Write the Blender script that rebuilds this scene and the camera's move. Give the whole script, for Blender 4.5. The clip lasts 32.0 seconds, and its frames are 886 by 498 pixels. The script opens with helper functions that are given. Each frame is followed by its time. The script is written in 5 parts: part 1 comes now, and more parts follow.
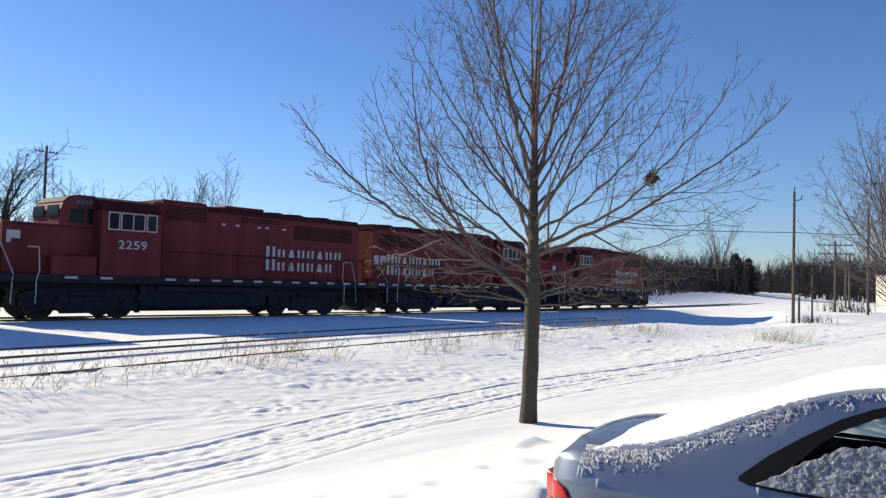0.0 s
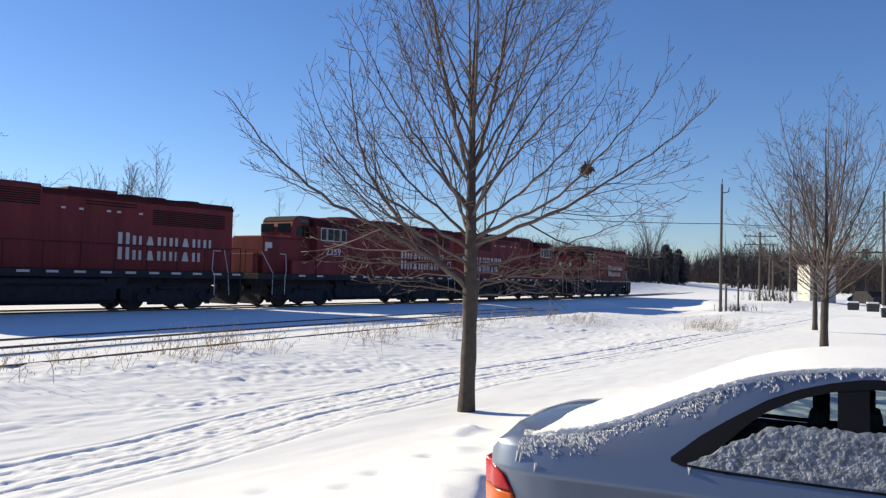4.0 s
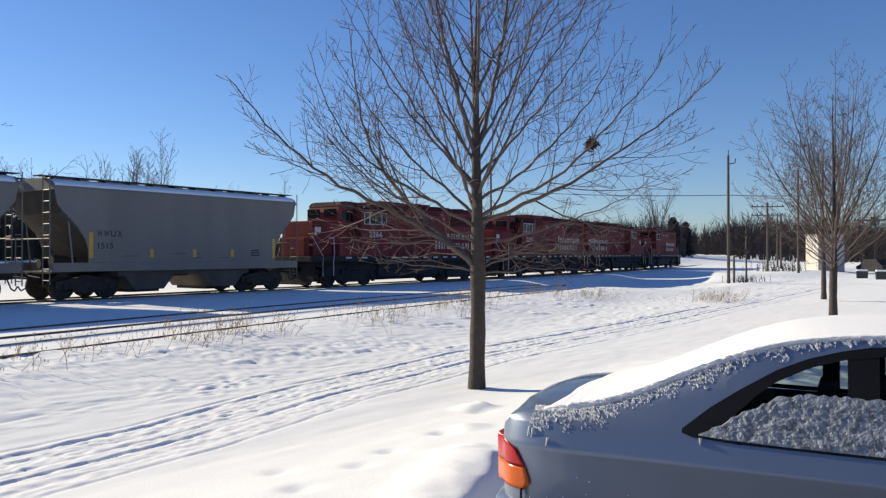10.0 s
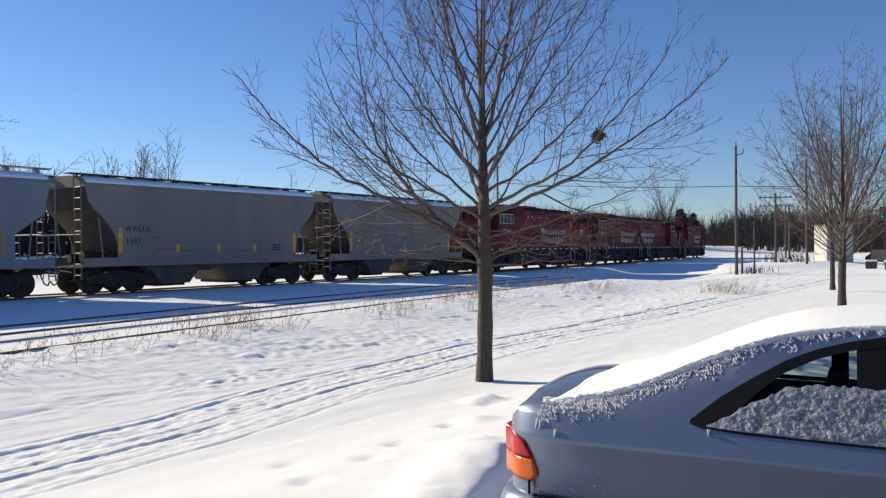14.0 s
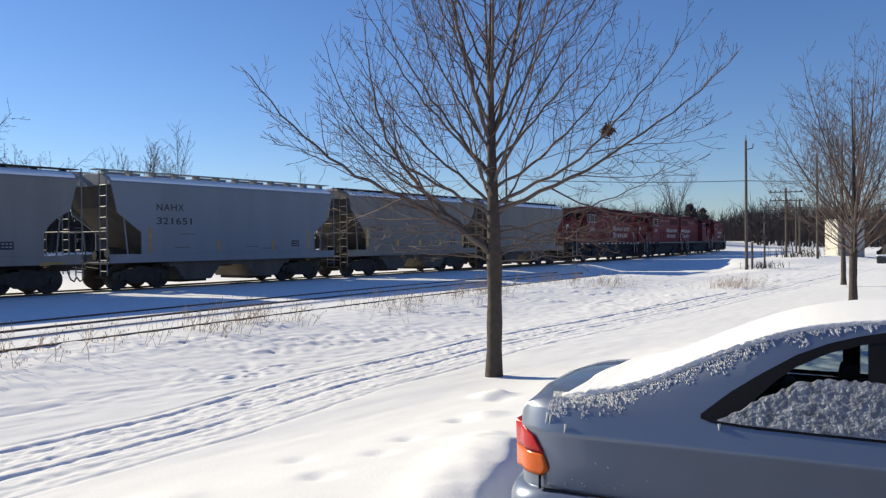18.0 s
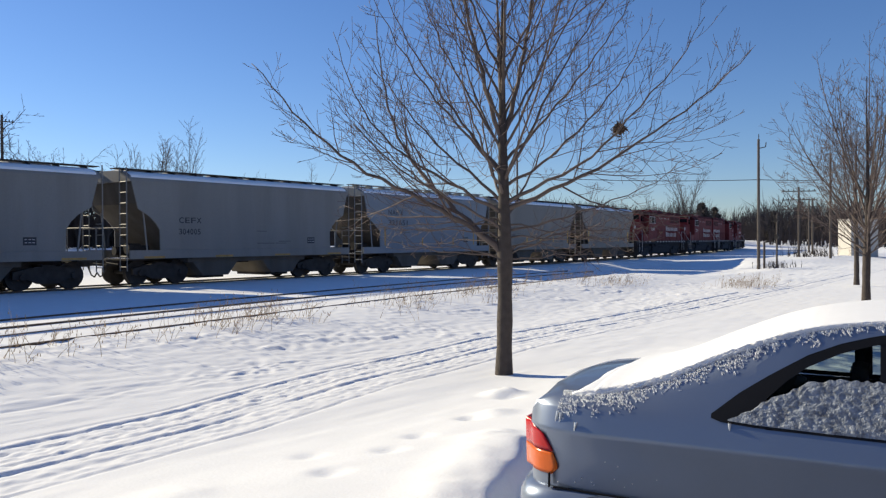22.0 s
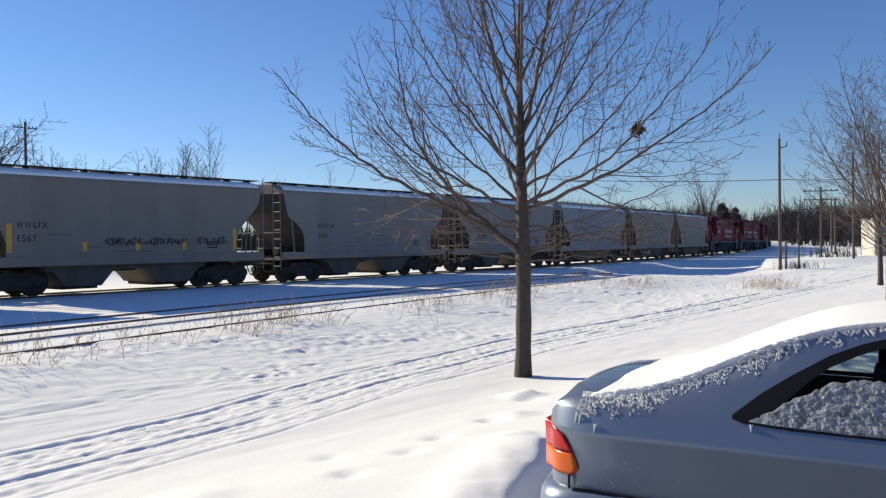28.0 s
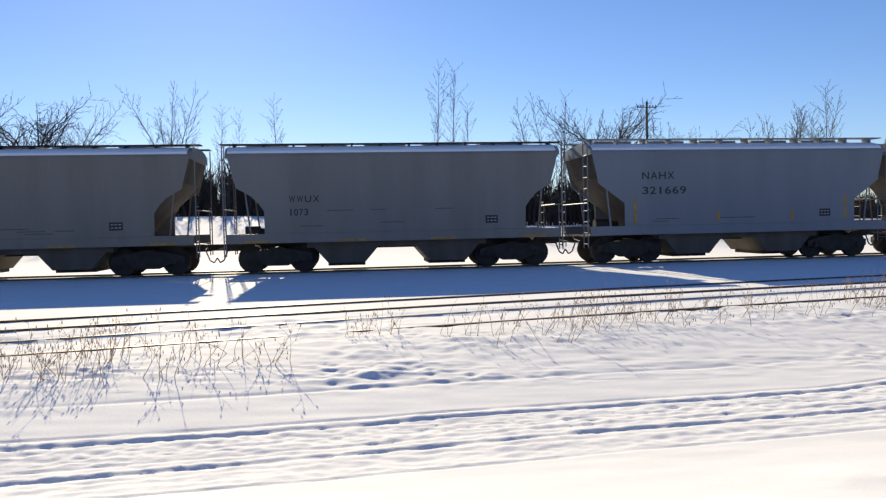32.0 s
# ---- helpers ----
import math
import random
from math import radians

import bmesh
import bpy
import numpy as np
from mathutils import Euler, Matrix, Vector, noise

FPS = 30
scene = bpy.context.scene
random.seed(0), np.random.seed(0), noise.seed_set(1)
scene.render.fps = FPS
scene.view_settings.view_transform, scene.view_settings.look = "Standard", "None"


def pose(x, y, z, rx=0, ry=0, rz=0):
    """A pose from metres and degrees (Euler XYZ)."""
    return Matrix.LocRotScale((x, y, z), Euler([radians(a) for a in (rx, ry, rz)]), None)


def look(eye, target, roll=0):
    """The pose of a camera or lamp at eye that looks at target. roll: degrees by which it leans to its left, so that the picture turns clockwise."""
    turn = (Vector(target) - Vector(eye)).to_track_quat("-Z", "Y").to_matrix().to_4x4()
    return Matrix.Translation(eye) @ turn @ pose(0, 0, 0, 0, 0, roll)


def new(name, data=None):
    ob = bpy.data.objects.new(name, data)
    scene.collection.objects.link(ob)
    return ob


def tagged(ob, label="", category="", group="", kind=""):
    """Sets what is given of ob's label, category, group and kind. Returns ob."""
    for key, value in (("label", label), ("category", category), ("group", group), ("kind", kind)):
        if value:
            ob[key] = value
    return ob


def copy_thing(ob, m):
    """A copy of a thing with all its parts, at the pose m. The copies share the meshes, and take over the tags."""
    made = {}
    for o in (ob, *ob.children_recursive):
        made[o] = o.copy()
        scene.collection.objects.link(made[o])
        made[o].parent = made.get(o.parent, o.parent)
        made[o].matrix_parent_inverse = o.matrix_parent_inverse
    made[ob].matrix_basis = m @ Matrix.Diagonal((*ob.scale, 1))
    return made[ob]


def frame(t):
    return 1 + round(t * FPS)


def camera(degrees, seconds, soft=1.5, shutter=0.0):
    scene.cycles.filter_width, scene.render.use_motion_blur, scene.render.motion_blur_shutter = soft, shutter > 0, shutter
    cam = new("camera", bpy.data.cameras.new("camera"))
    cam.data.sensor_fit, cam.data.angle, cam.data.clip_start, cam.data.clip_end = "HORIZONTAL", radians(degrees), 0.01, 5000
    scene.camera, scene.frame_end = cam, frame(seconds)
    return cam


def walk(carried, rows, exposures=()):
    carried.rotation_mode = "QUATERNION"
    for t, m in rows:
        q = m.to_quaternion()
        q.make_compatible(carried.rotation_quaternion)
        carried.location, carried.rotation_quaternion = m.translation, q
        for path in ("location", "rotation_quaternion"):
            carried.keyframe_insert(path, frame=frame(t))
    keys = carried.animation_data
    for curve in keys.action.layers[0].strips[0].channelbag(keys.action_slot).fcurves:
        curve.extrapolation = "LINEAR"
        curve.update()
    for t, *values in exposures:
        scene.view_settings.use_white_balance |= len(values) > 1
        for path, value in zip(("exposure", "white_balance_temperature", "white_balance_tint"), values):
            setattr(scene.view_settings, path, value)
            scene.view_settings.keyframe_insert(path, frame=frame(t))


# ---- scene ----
cam = camera(58.95, 32.0, soft=1.3)
PATH = [
    (0, 0.034, -0.002, 1.593, 92.43, -1.66, -48.61),
    (0.5, 0.039, -0.000, 1.592, 92.31, -1.77, -50.68),
    (1, 0.043, 0.004, 1.588, 92.22, -1.84, -51.67),
    (1.5, 0.039, 0.001, 1.587, 91.98, -1.67, -52.00),
    (2, 0.040, 0.004, 1.585, 92.18, -1.85, -52.68),
    (2.5, 0.033, 0.005, 1.578, 92.65, -1.71, -52.91),
    (3, 0.032, 0.005, 1.576, 92.99, -1.53, -53.13),
    (3.5, 0.027, 0.005, 1.573, 92.42, -1.49, -53.17),
    (4, 0.029, 0.008, 1.574, 91.93, -1.39, -53.18),
    (4.5, 0.032, 0.012, 1.572, 91.57, -1.34, -52.78),
    (6.5, 0.025, 0.007, 1.575, 91.32, -0.77, -52.65),
    (7, 0.027, 0.008, 1.573, 91.36, -0.64, -52.56),
    (7.5, 0.025, 0.002, 1.575, 91.38, -0.33, -52.49),
    (8, 0.026, 0.001, 1.575, 91.31, -0.05, -52.43),
    (8.5, 0.024, 0.007, 1.575, 90.95, 0.04, -52.44),
    (9, 0.020, 0.010, 1.574, 90.70, 0.02, -52.56),
    (9.5, 0.022, 0.006, 1.576, 90.46, 0.07, -52.63),
    (10, 0.022, 0.007, 1.573, 90.37, 0.06, -52.67),
    (10.5, 0.019, 0.006, 1.573, 90.43, 0.11, -52.76),
    (11, 0.020, 0.002, 1.572, 90.45, -0.14, -52.81),
    (11.5, 0.023, 0.005, 1.571, 90.49, -0.24, -52.69),
    (12, 0.024, 0.009, 1.569, 90.08, -0.21, -52.52),
    (12.5, 0.023, 0.009, 1.571, 89.91, -0.08, -52.43),
    (13, 0.018, 0.005, 1.573, 89.90, 0.11, -52.35),
    (13.5, 0.021, 0.005, 1.570, 89.90, 0.25, -52.23),
    (14, 0.024, 0.007, 1.570, 89.87, 0.44, -52.16),
    (14.5, 0.028, 0.005, 1.569, 89.79, 0.66, -52.10),
    (16.5, 0.016, 0.006, 1.571, 89.58, 0.91, -51.80),
    (17, 0.008, 0.001, 1.573, 89.58, 0.80, -51.68),
    (17.5, 0.008, 0.002, 1.570, 89.57, 0.70, -51.58),
    (18, 0.009, 0.005, 1.568, 89.57, 0.60, -51.52),
    (18.5, 0.012, 0.003, 1.571, 89.57, 0.58, -51.42),
    (19, 0.009, 0.003, 1.569, 89.59, 0.52, -51.30),
    (19.5, 0.009, 0.001, 1.570, 89.63, 0.51, -51.26),
    (20, 0.007, 0.001, 1.568, 89.62, 0.46, -51.14),
    (20.5, 0.008, -0.002, 1.567, 89.58, 0.50, -51.05),
    (21, 0.012, 0.000, 1.568, 89.47, 0.45, -50.96),
    (21.5, 0.007, 0.003, 1.568, 89.42, 0.34, -50.82),
    (22, 0.002, 0.001, 1.569, 89.41, 0.31, -50.75),
    (22.5, 0.009, -0.003, 1.569, 89.44, 0.40, -50.70),
    (23, 0.008, -0.002, 1.568, 89.51, 0.39, -50.71),
    (23.5, 0.006, -0.002, 1.570, 89.55, 0.44, -50.73),
    (24, 0.008, -0.003, 1.568, 89.61, 0.50, -50.73),
    (24.5, 0.007, -0.004, 1.569, 89.57, 0.55, -50.74),
    (26.5, 0.003, -0.001, 1.569, 89.42, 0.47, -50.13),
    (27, 0.002, -0.010, 1.572, 89.48, 0.72, -49.72),
    (27.5, 0.002, -0.010, 1.568, 89.66, 0.82, -49.50),
    (28, -0.006, -0.006, 1.565, 89.61, 0.67, -49.41),
    (28.5, -0.003, -0.000, 1.562, 89.49, 0.38, -49.13),
    (29, -0.008, 0.003, 1.562, 89.35, 0.04, -48.91),
    (29.5, -0.013, 0.001, 1.560, 89.20, -0.32, -48.78),
    (30, -0.014, 0.002, 1.556, 89.01, -0.55, -48.67),
    (30.5, -0.009, 0.007, 1.556, 88.88, -0.71, -48.48),
    (30.8, -0.030, 0.011, 1.555, 88.78, -0.58, -47.75),
    (31, -0.060, 0.016, 1.554, 88.64, -0.25, -43.80),
    (31.2, -0.108, 0.026, 1.563, 88.26, 0.14, -37.20),
    (31.5, -0.186, 0.047, 1.573, 87.74, 0.79, -26.25),
    (32, -0.267, 0.128, 1.548, 88.05, 1.18, -7.04),
]
FILM = [(0, 0.82, 6050, 15), (2, 0.74, 6050, 15), (4, 0.77, 6050, 15), (8, 0.71, 6050, 15), (9, 0.65, 6050, 15), (30.3, 0.64, 6050, 15), (31, 0.74, 6050, 15), (32, 0.68, 6300, 17)]
walk(cam, [(t, pose(*p)) for t, *p in PATH], FILM)

# ---- light ----
SUN_AZ, SUN_EL = radians(9.0), radians(24.0)      # azimuth from +y towards -x
world = bpy.data.worlds.new("winter_sky")
scene.world = world
world.use_nodes = True
wn = world.node_tree
sky = wn.nodes.new("ShaderNodeTexSky")
sky.sky_type, sky.sun_disc = "NISHITA", False
sky.sun_elevation, sky.sun_rotation = SUN_EL, -SUN_AZ
sky.altitude, sky.air_density, sky.dust_density, sky.ozone_density = 300, 1.0, 0.1, 2.0
wn.nodes["Background"].inputs["Strength"].default_value = 0.0575
deep = wn.nodes.new("ShaderNodeHueSaturation")
deep.inputs["Saturation"].default_value = 1.1
clear = wn.nodes.new("ShaderNodeMix")
clear.data_type, clear.blend_type = "RGBA", "MULTIPLY"
clear.inputs[0].default_value = 1.0
clear.inputs[7].default_value = (0.84, 0.97, 1.20, 1)
wn.links.new(sky.outputs[0], deep.inputs["Color"])
wn.links.new(deep.outputs[0], clear.inputs[6])
wn.links.new(clear.outputs[2], wn.nodes["Background"].inputs["Color"])
sun = new("sun", bpy.data.lights.new("sun", "SUN"))
sun.data.energy, sun.data.angle, sun.data.color = 4.2, radians(0.53), (1.0, 0.87, 0.56)
TO_SUN = Vector((-math.sin(SUN_AZ) * math.cos(SUN_EL), math.cos(SUN_AZ) * math.cos(SUN_EL), math.sin(SUN_EL)))
sun.matrix_world = look(TO_SUN * 200, (0, 0, 0))


# ---- materials ----
def material(name, color, rough=0.6, metal=0.0, var=0.25, scale=6.0, bump=0.1, fine=60.0, stain=None, stain_amount=0.35, streak=False, coat=0.0, spec=0.5):
    """Base colour with variation at two scales, optional stains, and fine relief."""
    m = bpy.data.materials.new(name)
    m.use_nodes = True
    nt = m.node_tree
    b = nt.nodes["Principled BSDF"]
    N, L = nt.nodes.new, nt.links.new
    tc = N("ShaderNodeTexCoord")
    co = tc.outputs["Object"]
    if streak:
        mp = N("ShaderNodeMapping")
        mp.inputs["Scale"].default_value = (1.0, 1.0, 0.12)
        L(co, mp.inputs[0])
        co2 = mp.outputs[0]
    else:
        co2 = co
    n1 = N("ShaderNodeTexNoise")
    n1.inputs["Scale"].default_value, n1.inputs["Detail"].default_value = scale, 5
    L(co2, n1.inputs["Vector"])
    n2 = N("ShaderNodeTexNoise")
    n2.inputs["Scale"].default_value, n2.inputs["Detail"].default_value = fine, 4
    L(co, n2.inputs["Vector"])
    oi = N("ShaderNodeObjectInfo")
    mix = N("ShaderNodeMix")
    mix.data_type, mix.blend_type = "RGBA", "MIX"
    mix.inputs[6].default_value = (*[c * (1 - var) for c in color], 1)
    mix.inputs[7].default_value = (*[min(1, c * (1 + var)) for c in color], 1)
    ad = N("ShaderNodeMath")
    ad.operation = "MULTIPLY_ADD"
    L(n2.outputs["Fac"], ad.inputs[0])
    ad.inputs[1].default_value = 0.5
    L(n1.outputs["Fac"], ad.inputs[2])
    rg = N("ShaderNodeMapRange")
    rg.inputs["From Min"].default_value, rg.inputs["From Max"].default_value = 0.45, 1.05
    L(ad.outputs[0], rg.inputs["Value"])
    L(rg.outputs[0], mix.inputs[0])
    col = mix.outputs[2]
    if stain:
        st = N("ShaderNodeTexNoise")
        st.inputs["Scale"].default_value, st.inputs["Detail"].default_value, st.inputs["Roughness"].default_value = scale * 0.6, 8, 0.65
        L(co2, st.inputs["Vector"])
        r2 = N("ShaderNodeMapRange")
        r2.inputs["From Min"].default_value, r2.inputs["From Max"].default_value = 0.5, 0.75
        r2.inputs["To Max"].default_value = stain_amount
        L(st.outputs["Fac"], r2.inputs["Value"])
        mx = N("ShaderNodeMix")
        mx.data_type = "RGBA"
        L(r2.outputs[0], mx.inputs[0])
        L(col, mx.inputs[6])
        mx.inputs[7].default_value = (*stain, 1)
        col = mx.outputs[2]
    L(col, b.inputs["Base Color"])
    b.inputs["Roughness"].default_value, b.inputs["Metallic"].default_value = rough, metal
    b.inputs["Coat Weight"].default_value, b.inputs["Specular IOR Level"].default_value = coat, spec
    if bump:
        bp = N("ShaderNodeBump")
        bp.inputs["Strength"].default_value, bp.inputs["Distance"].default_value = bump, 0.02
        L(ad.outputs[0], bp.inputs["Height"])
        L(bp.outputs[0], b.inputs["Normal"])
    return m


SNOW = material("snow", (0.885, 0.895, 0.91), 0.85, 0, 0.03, 1.6, 0.22, 34.0, spec=0.12)
SNOW_CAP = material("settled_snow", (0.87, 0.88, 0.90), 0.75, 0, 0.03, 3.0, 0.10, 40.0)
# window snow: shade on the car's near side is put into this grey
SHADED_CRUST = material("shade_greyed_window_snow", (0.25, 0.28, 0.33), 0.5, 0, 0.5, 26.0, 0.6, 110.0, (0.05, 0.055, 0.07), 0.9)
SNOW_CRUST = material("crusted_snow", (0.88, 0.89, 0.91), 0.6, 0, 0.12, 14.0, 0.9, 70.0)
RED = material("red_enamel", (0.168, 0.036, 0.037), 0.55, 0, 0.24, 1.6, 0.04, 30, (0.09, 0.024, 0.024), 0.6, True, spec=0.06)
RED_DARK = material("sooty_red_grille", (0.075, 0.020, 0.021), 0.7, 0, 0.3, 3.0, 0.3, 60, (0.02, 0.015, 0.015), 0.6, spec=0.03)
SOOT = material("sooty_grille_steel", (0.028, 0.014, 0.015), 0.75, 0, 0.3, 3.0, 0.2, 60, spec=0.1)
BLACK = material("black_running_gear", (0.028, 0.028, 0.033), 0.7, 0, 0.4, 4.0, 0.2, 40, (0.025, 0.02, 0.017), 0.4, spec=0.12)
WHITE = material("white_lettering", (0.50, 0.47, 0.45), 0.5, 0, 0.1, 5.0, 0.03, 40, (0.35, 0.2, 0.18), 0.25)
GREY = material("grey_hopper_paint", (0.235, 0.225, 0.21), 0.5, 0, 0.12, 1.0, 0.04, 30, (0.15, 0.13, 0.11), 0.4, True, spec=0.08)
GREY_WARM = material("warm_grey_hopper_paint", (0.235, 0.215, 0.19), 0.5, 0, 0.12, 1.0, 0.04, 30, (0.16, 0.135, 0.11), 0.4, True, spec=0.08)
GREY_BLUE = material("pale_blue_grey_hopper_paint", (0.225, 0.245, 0.27), 0.5, 0, 0.1, 1.0, 0.04, 30, (0.17, 0.17, 0.17), 0.3, True, spec=0.08)
# brown dust, with the shade under ends and sills darkening the base colour
GREY_DIRTY_SHADED = material("dusty_shade_darkened_sheet", (0.115, 0.102, 0.088), 0.75, 0, 0.3, 1.5, 0.1, 30, (0.10, 0.078, 0.058), 0.5, True, spec=0.05)
STEEL_DARK = material("dirty_dark_steel", (0.042, 0.038, 0.036), 0.7, 0.0, 0.4, 4.0, 0.2, 40, (0.055, 0.038, 0.03), 0.5, spec=0.2)
RAIL = material("rail_steel", (0.10, 0.075, 0.06), 0.5, 0.6, 0.35, 5.0, 0.1, 60)
YELLOW = material("yellow_reflective_strip", (0.62, 0.36, 0.03), 0.45, 0, 0.12, 6.0, 0.02, 60)
ORANGE_DIRTY = material("grimy_yellow_strip", (0.38, 0.23, 0.06), 0.6, 0, 0.3, 6.0, 0.02, 60)
FADED = material("faded_stencil", (0.11, 0.105, 0.10), 0.7, 0, 0.2, 5.0, 0.0)
INK = material("black_stencil", (0.03, 0.03, 0.035), 0.6, 0, 0.2, 5.0, 0.0)
GLASS_DARK = material("dark_cab_glass", (0.012, 0.014, 0.017), 0.12, 0, 0.1, 2.0, 0.0, spec=0.12)
BARK = material("grey_brown_bark", (0.058, 0.046, 0.040), 0.85, 0, 0.35, 9.0, 0.8, 90.0)
TWIG = material("brown_twig_bark", (0.105, 0.070, 0.058), 0.65, 0, 0.35, 8.0, 0.1, 60.0)
LIMB = material("grey_tan_limb_bark", (0.12, 0.092, 0.078), 0.8, 0, 0.3, 9.0, 0.4, 80.0)
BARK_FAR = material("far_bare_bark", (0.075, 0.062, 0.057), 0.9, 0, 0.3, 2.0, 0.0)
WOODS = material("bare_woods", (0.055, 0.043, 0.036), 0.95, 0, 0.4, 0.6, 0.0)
# lighter and greyer than the near woods: distance haze put into the colour
WOODS_HAZED = material("haze_greyed_woods", (0.068, 0.055, 0.051), 0.95, 0, 0.4, 0.6, 0.0)
CONIFER = material("dark_conifer", (0.050, 0.043, 0.038), 0.9, 0, 0.5, 2.0, 0.0)
POLE = material("weathered_pole_wood", (0.085, 0.07, 0.06), 0.85, 0, 0.3, 5.0, 0.3, 60)
STRAW = material("dry_straw_grass", (0.43, 0.31, 0.19), 0.8, 0, 0.3, 3.0, 0.0)
NEST = material("dead_leaf_nest", (0.10, 0.065, 0.045), 0.9, 0, 0.4, 20.0, 0.2)


# ---- mesh helpers ----
def part(name, bm, mat, parent=None, label="", smooth=False):
    me = bpy.data.meshes.new(name)
    bm.to_mesh(me)
    bm.free()
    me.materials.append(mat)
    if smooth:
        for p in me.polygons:
            p.use_smooth = True
    ob = new(name, me)
    if parent is not None:
        ob.parent = parent
    if label:
        ob["label"] = label
    return ob


def empty(name, m, label, category, group=""):
    ob = new(name)
    ob.empty_display_size = 0.2
    ob.matrix_basis = m
    return tagged(ob, label, category, group)


def mesh_from(name, verts, faces, mat, parent=None, label="", smooth=True):
    me = bpy.data.meshes.new(name)
    me.from_pydata([tuple(v) for v in verts], [], faces)
    me.materials.append(mat)
    if smooth:
        me.polygons.foreach_set("use_smooth", [True] * len(me.polygons))
    me.update()
    ob = new(name, me)
    if parent is not None:
        ob.parent = parent
    if label:
        ob["label"] = label
    return ob


def box(bm, x0, y0, z0, x1, y1, z1, bevel=0.0):
    vs = [bm.verts.new((x, y, z)) for z in (z0, z1) for y in (y0, y1) for x in (x0, x1)]
    fs = [bm.faces.new([vs[i] for i in f]) for f in ((0, 2, 3, 1), (4, 5, 7, 6), (0, 1, 5, 4), (2, 6, 7, 3), (0, 4, 6, 2), (1, 3, 7, 5))]
    if bevel:
        es = list({e for f in fs for e in f.edges})
        bmesh.ops.bevel(bm, geom=es, offset=bevel, segments=2, affect="EDGES", profile=0.6)
    return bm


def rod(bm, a, b, r, r2=None, seg=8, caps=True):
    a, b = Vector(a), Vector(b)
    r2 = r if r2 is None else r2
    d = (b - a).normalized()
    s = d.orthogonal().normalized()
    q = d.cross(s)
    rings = []
    for p, rr in ((a, r), (b, r2)):
        rings.append([bm.verts.new(p + (s * math.cos(k * math.tau / seg) + q * math.sin(k * math.tau / seg)) * rr) for k in range(seg)])
    for k in range(seg):
        bm.faces.new((rings[0][k], rings[0][(k + 1) % seg], rings[1][(k + 1) % seg], rings[1][k]))
    if caps:
        bm.faces.new(rings[0][::-1])
        bm.faces.new(rings[1])
    return bm


def bent_rod(bm, pts, r, seg=6):
    for a, b in zip(pts, pts[1:]):
        rod(bm, a, b, r, seg=seg)
    return bm


def prism(bm, outline, y0, y1, axis="y", bevel=0.0):
    """A closed outline of (a, b) pushed along an axis. axis y: (x, z); axis x: (y, z)."""
    def at(p, k):
        return (p[0], k, p[1]) if axis == "y" else (k, p[0], p[1])
    lo = [bm.verts.new(at(p, y0)) for p in outline]
    hi = [bm.verts.new(at(p, y1)) for p in outline]
    n = len(outline)
    fs = [bm.faces.new(lo), bm.faces.new(hi[::-1])]
    for k in range(n):
        fs.append(bm.faces.new((lo[k], hi[k], hi[(k + 1) % n], lo[(k + 1) % n])))
    if bevel:
        es = list({e for f in fs for e in f.edges})
        bmesh.ops.bevel(bm, geom=es, offset=bevel, segments=2, affect="EDGES", profile=0.6)
    bmesh.ops.recalc_face_normals(bm, faces=bm.faces[:])
    return bm


def lettering(name, text, height, m, mat, parent, label="", width=None):
    """Characters of the built-in font, each a thin mesh of its own on a side; m places the lower left corner of the line."""
    cell = (width or height * 0.8 * len(text)) / len(text)
    for k, ch in enumerate(text):
        cu = bpy.data.curves.new(name, "FONT")
        cu.body, cu.size, cu.extrude = ch, height / 0.7, 0.002
        cu.offset = 0.016 * height
        tmp = bpy.data.objects.new(name, cu)
        me = bpy.data.meshes.new_from_object(tmp)
        bpy.data.objects.remove(tmp)
        xs = [v.co.x for v in me.vertices]
        lo, hi = min(xs), max(xs)
        wide = cell * (0.26 if ch in "1I" else 0.80)
        for v in me.vertices:
            v.co.x = (v.co.x - lo) * wide / (hi - lo) + (cell - wide) / 2
        me.materials.append(mat)
        ob = new(name, me)
        ob.parent, ob.matrix_basis = parent, m @ Matrix.Translation((k * cell, 0, 0))
        if label:
            ob["label"] = label


BM = bmesh.new


# ---- ground ----
def wave(x, y, seed):
    """Smooth value noise on arrays, one cell per unit, 0 to 1."""
    xi, yi = np.floor(x).astype(np.int64), np.floor(y).astype(np.int64)
    u, v = x - xi, y - yi
    u, v = u * u * (3 - 2 * u), v * v * (3 - 2 * v)

    def h(a, b):
        n = (a * 374761393 + b * 668265263 + seed * 1442695041) & 0xFFFFFFFF
        n = ((n ^ (n >> 13)) * 1274126177) & 0xFFFFFFFF
        return ((n ^ (n >> 16)) & 0xFFFF) / 65535.0
    return (h(xi, yi) * (1 - u) + h(xi + 1, yi) * u) * (1 - v) + (h(xi, yi + 1) * (1 - u) + h(xi + 1, yi + 1) * u) * v


TRACK_Y = 27.63
BEND_X, BEND_R = 1.7, 504.0      # the main line bends gently away from here


def line_at(s):
    """Place and heading on the main line, s metres along it."""
    a = max(s - BEND_X, 0.0) / BEND_R
    return (min(s, BEND_X) + BEND_R * math.sin(a), TRACK_Y + BEND_R * (1 - math.cos(a)), math.degrees(a))


def main_y(x):
    d = np.clip(np.asarray(x, float) - BEND_X, 0, 480)
    return TRACK_Y + BEND_R - np.sqrt(BEND_R ** 2 - d * d)


def step(a, b, x):
    t = np.clip((x - a) / (b - a), 0, 1)
    return t * t * (3 - 2 * t)


def track2_y(x):
    x = np.clip(x, -60, 50)
    return 15.33 + 0.212 * x - 0.0021 * x * x


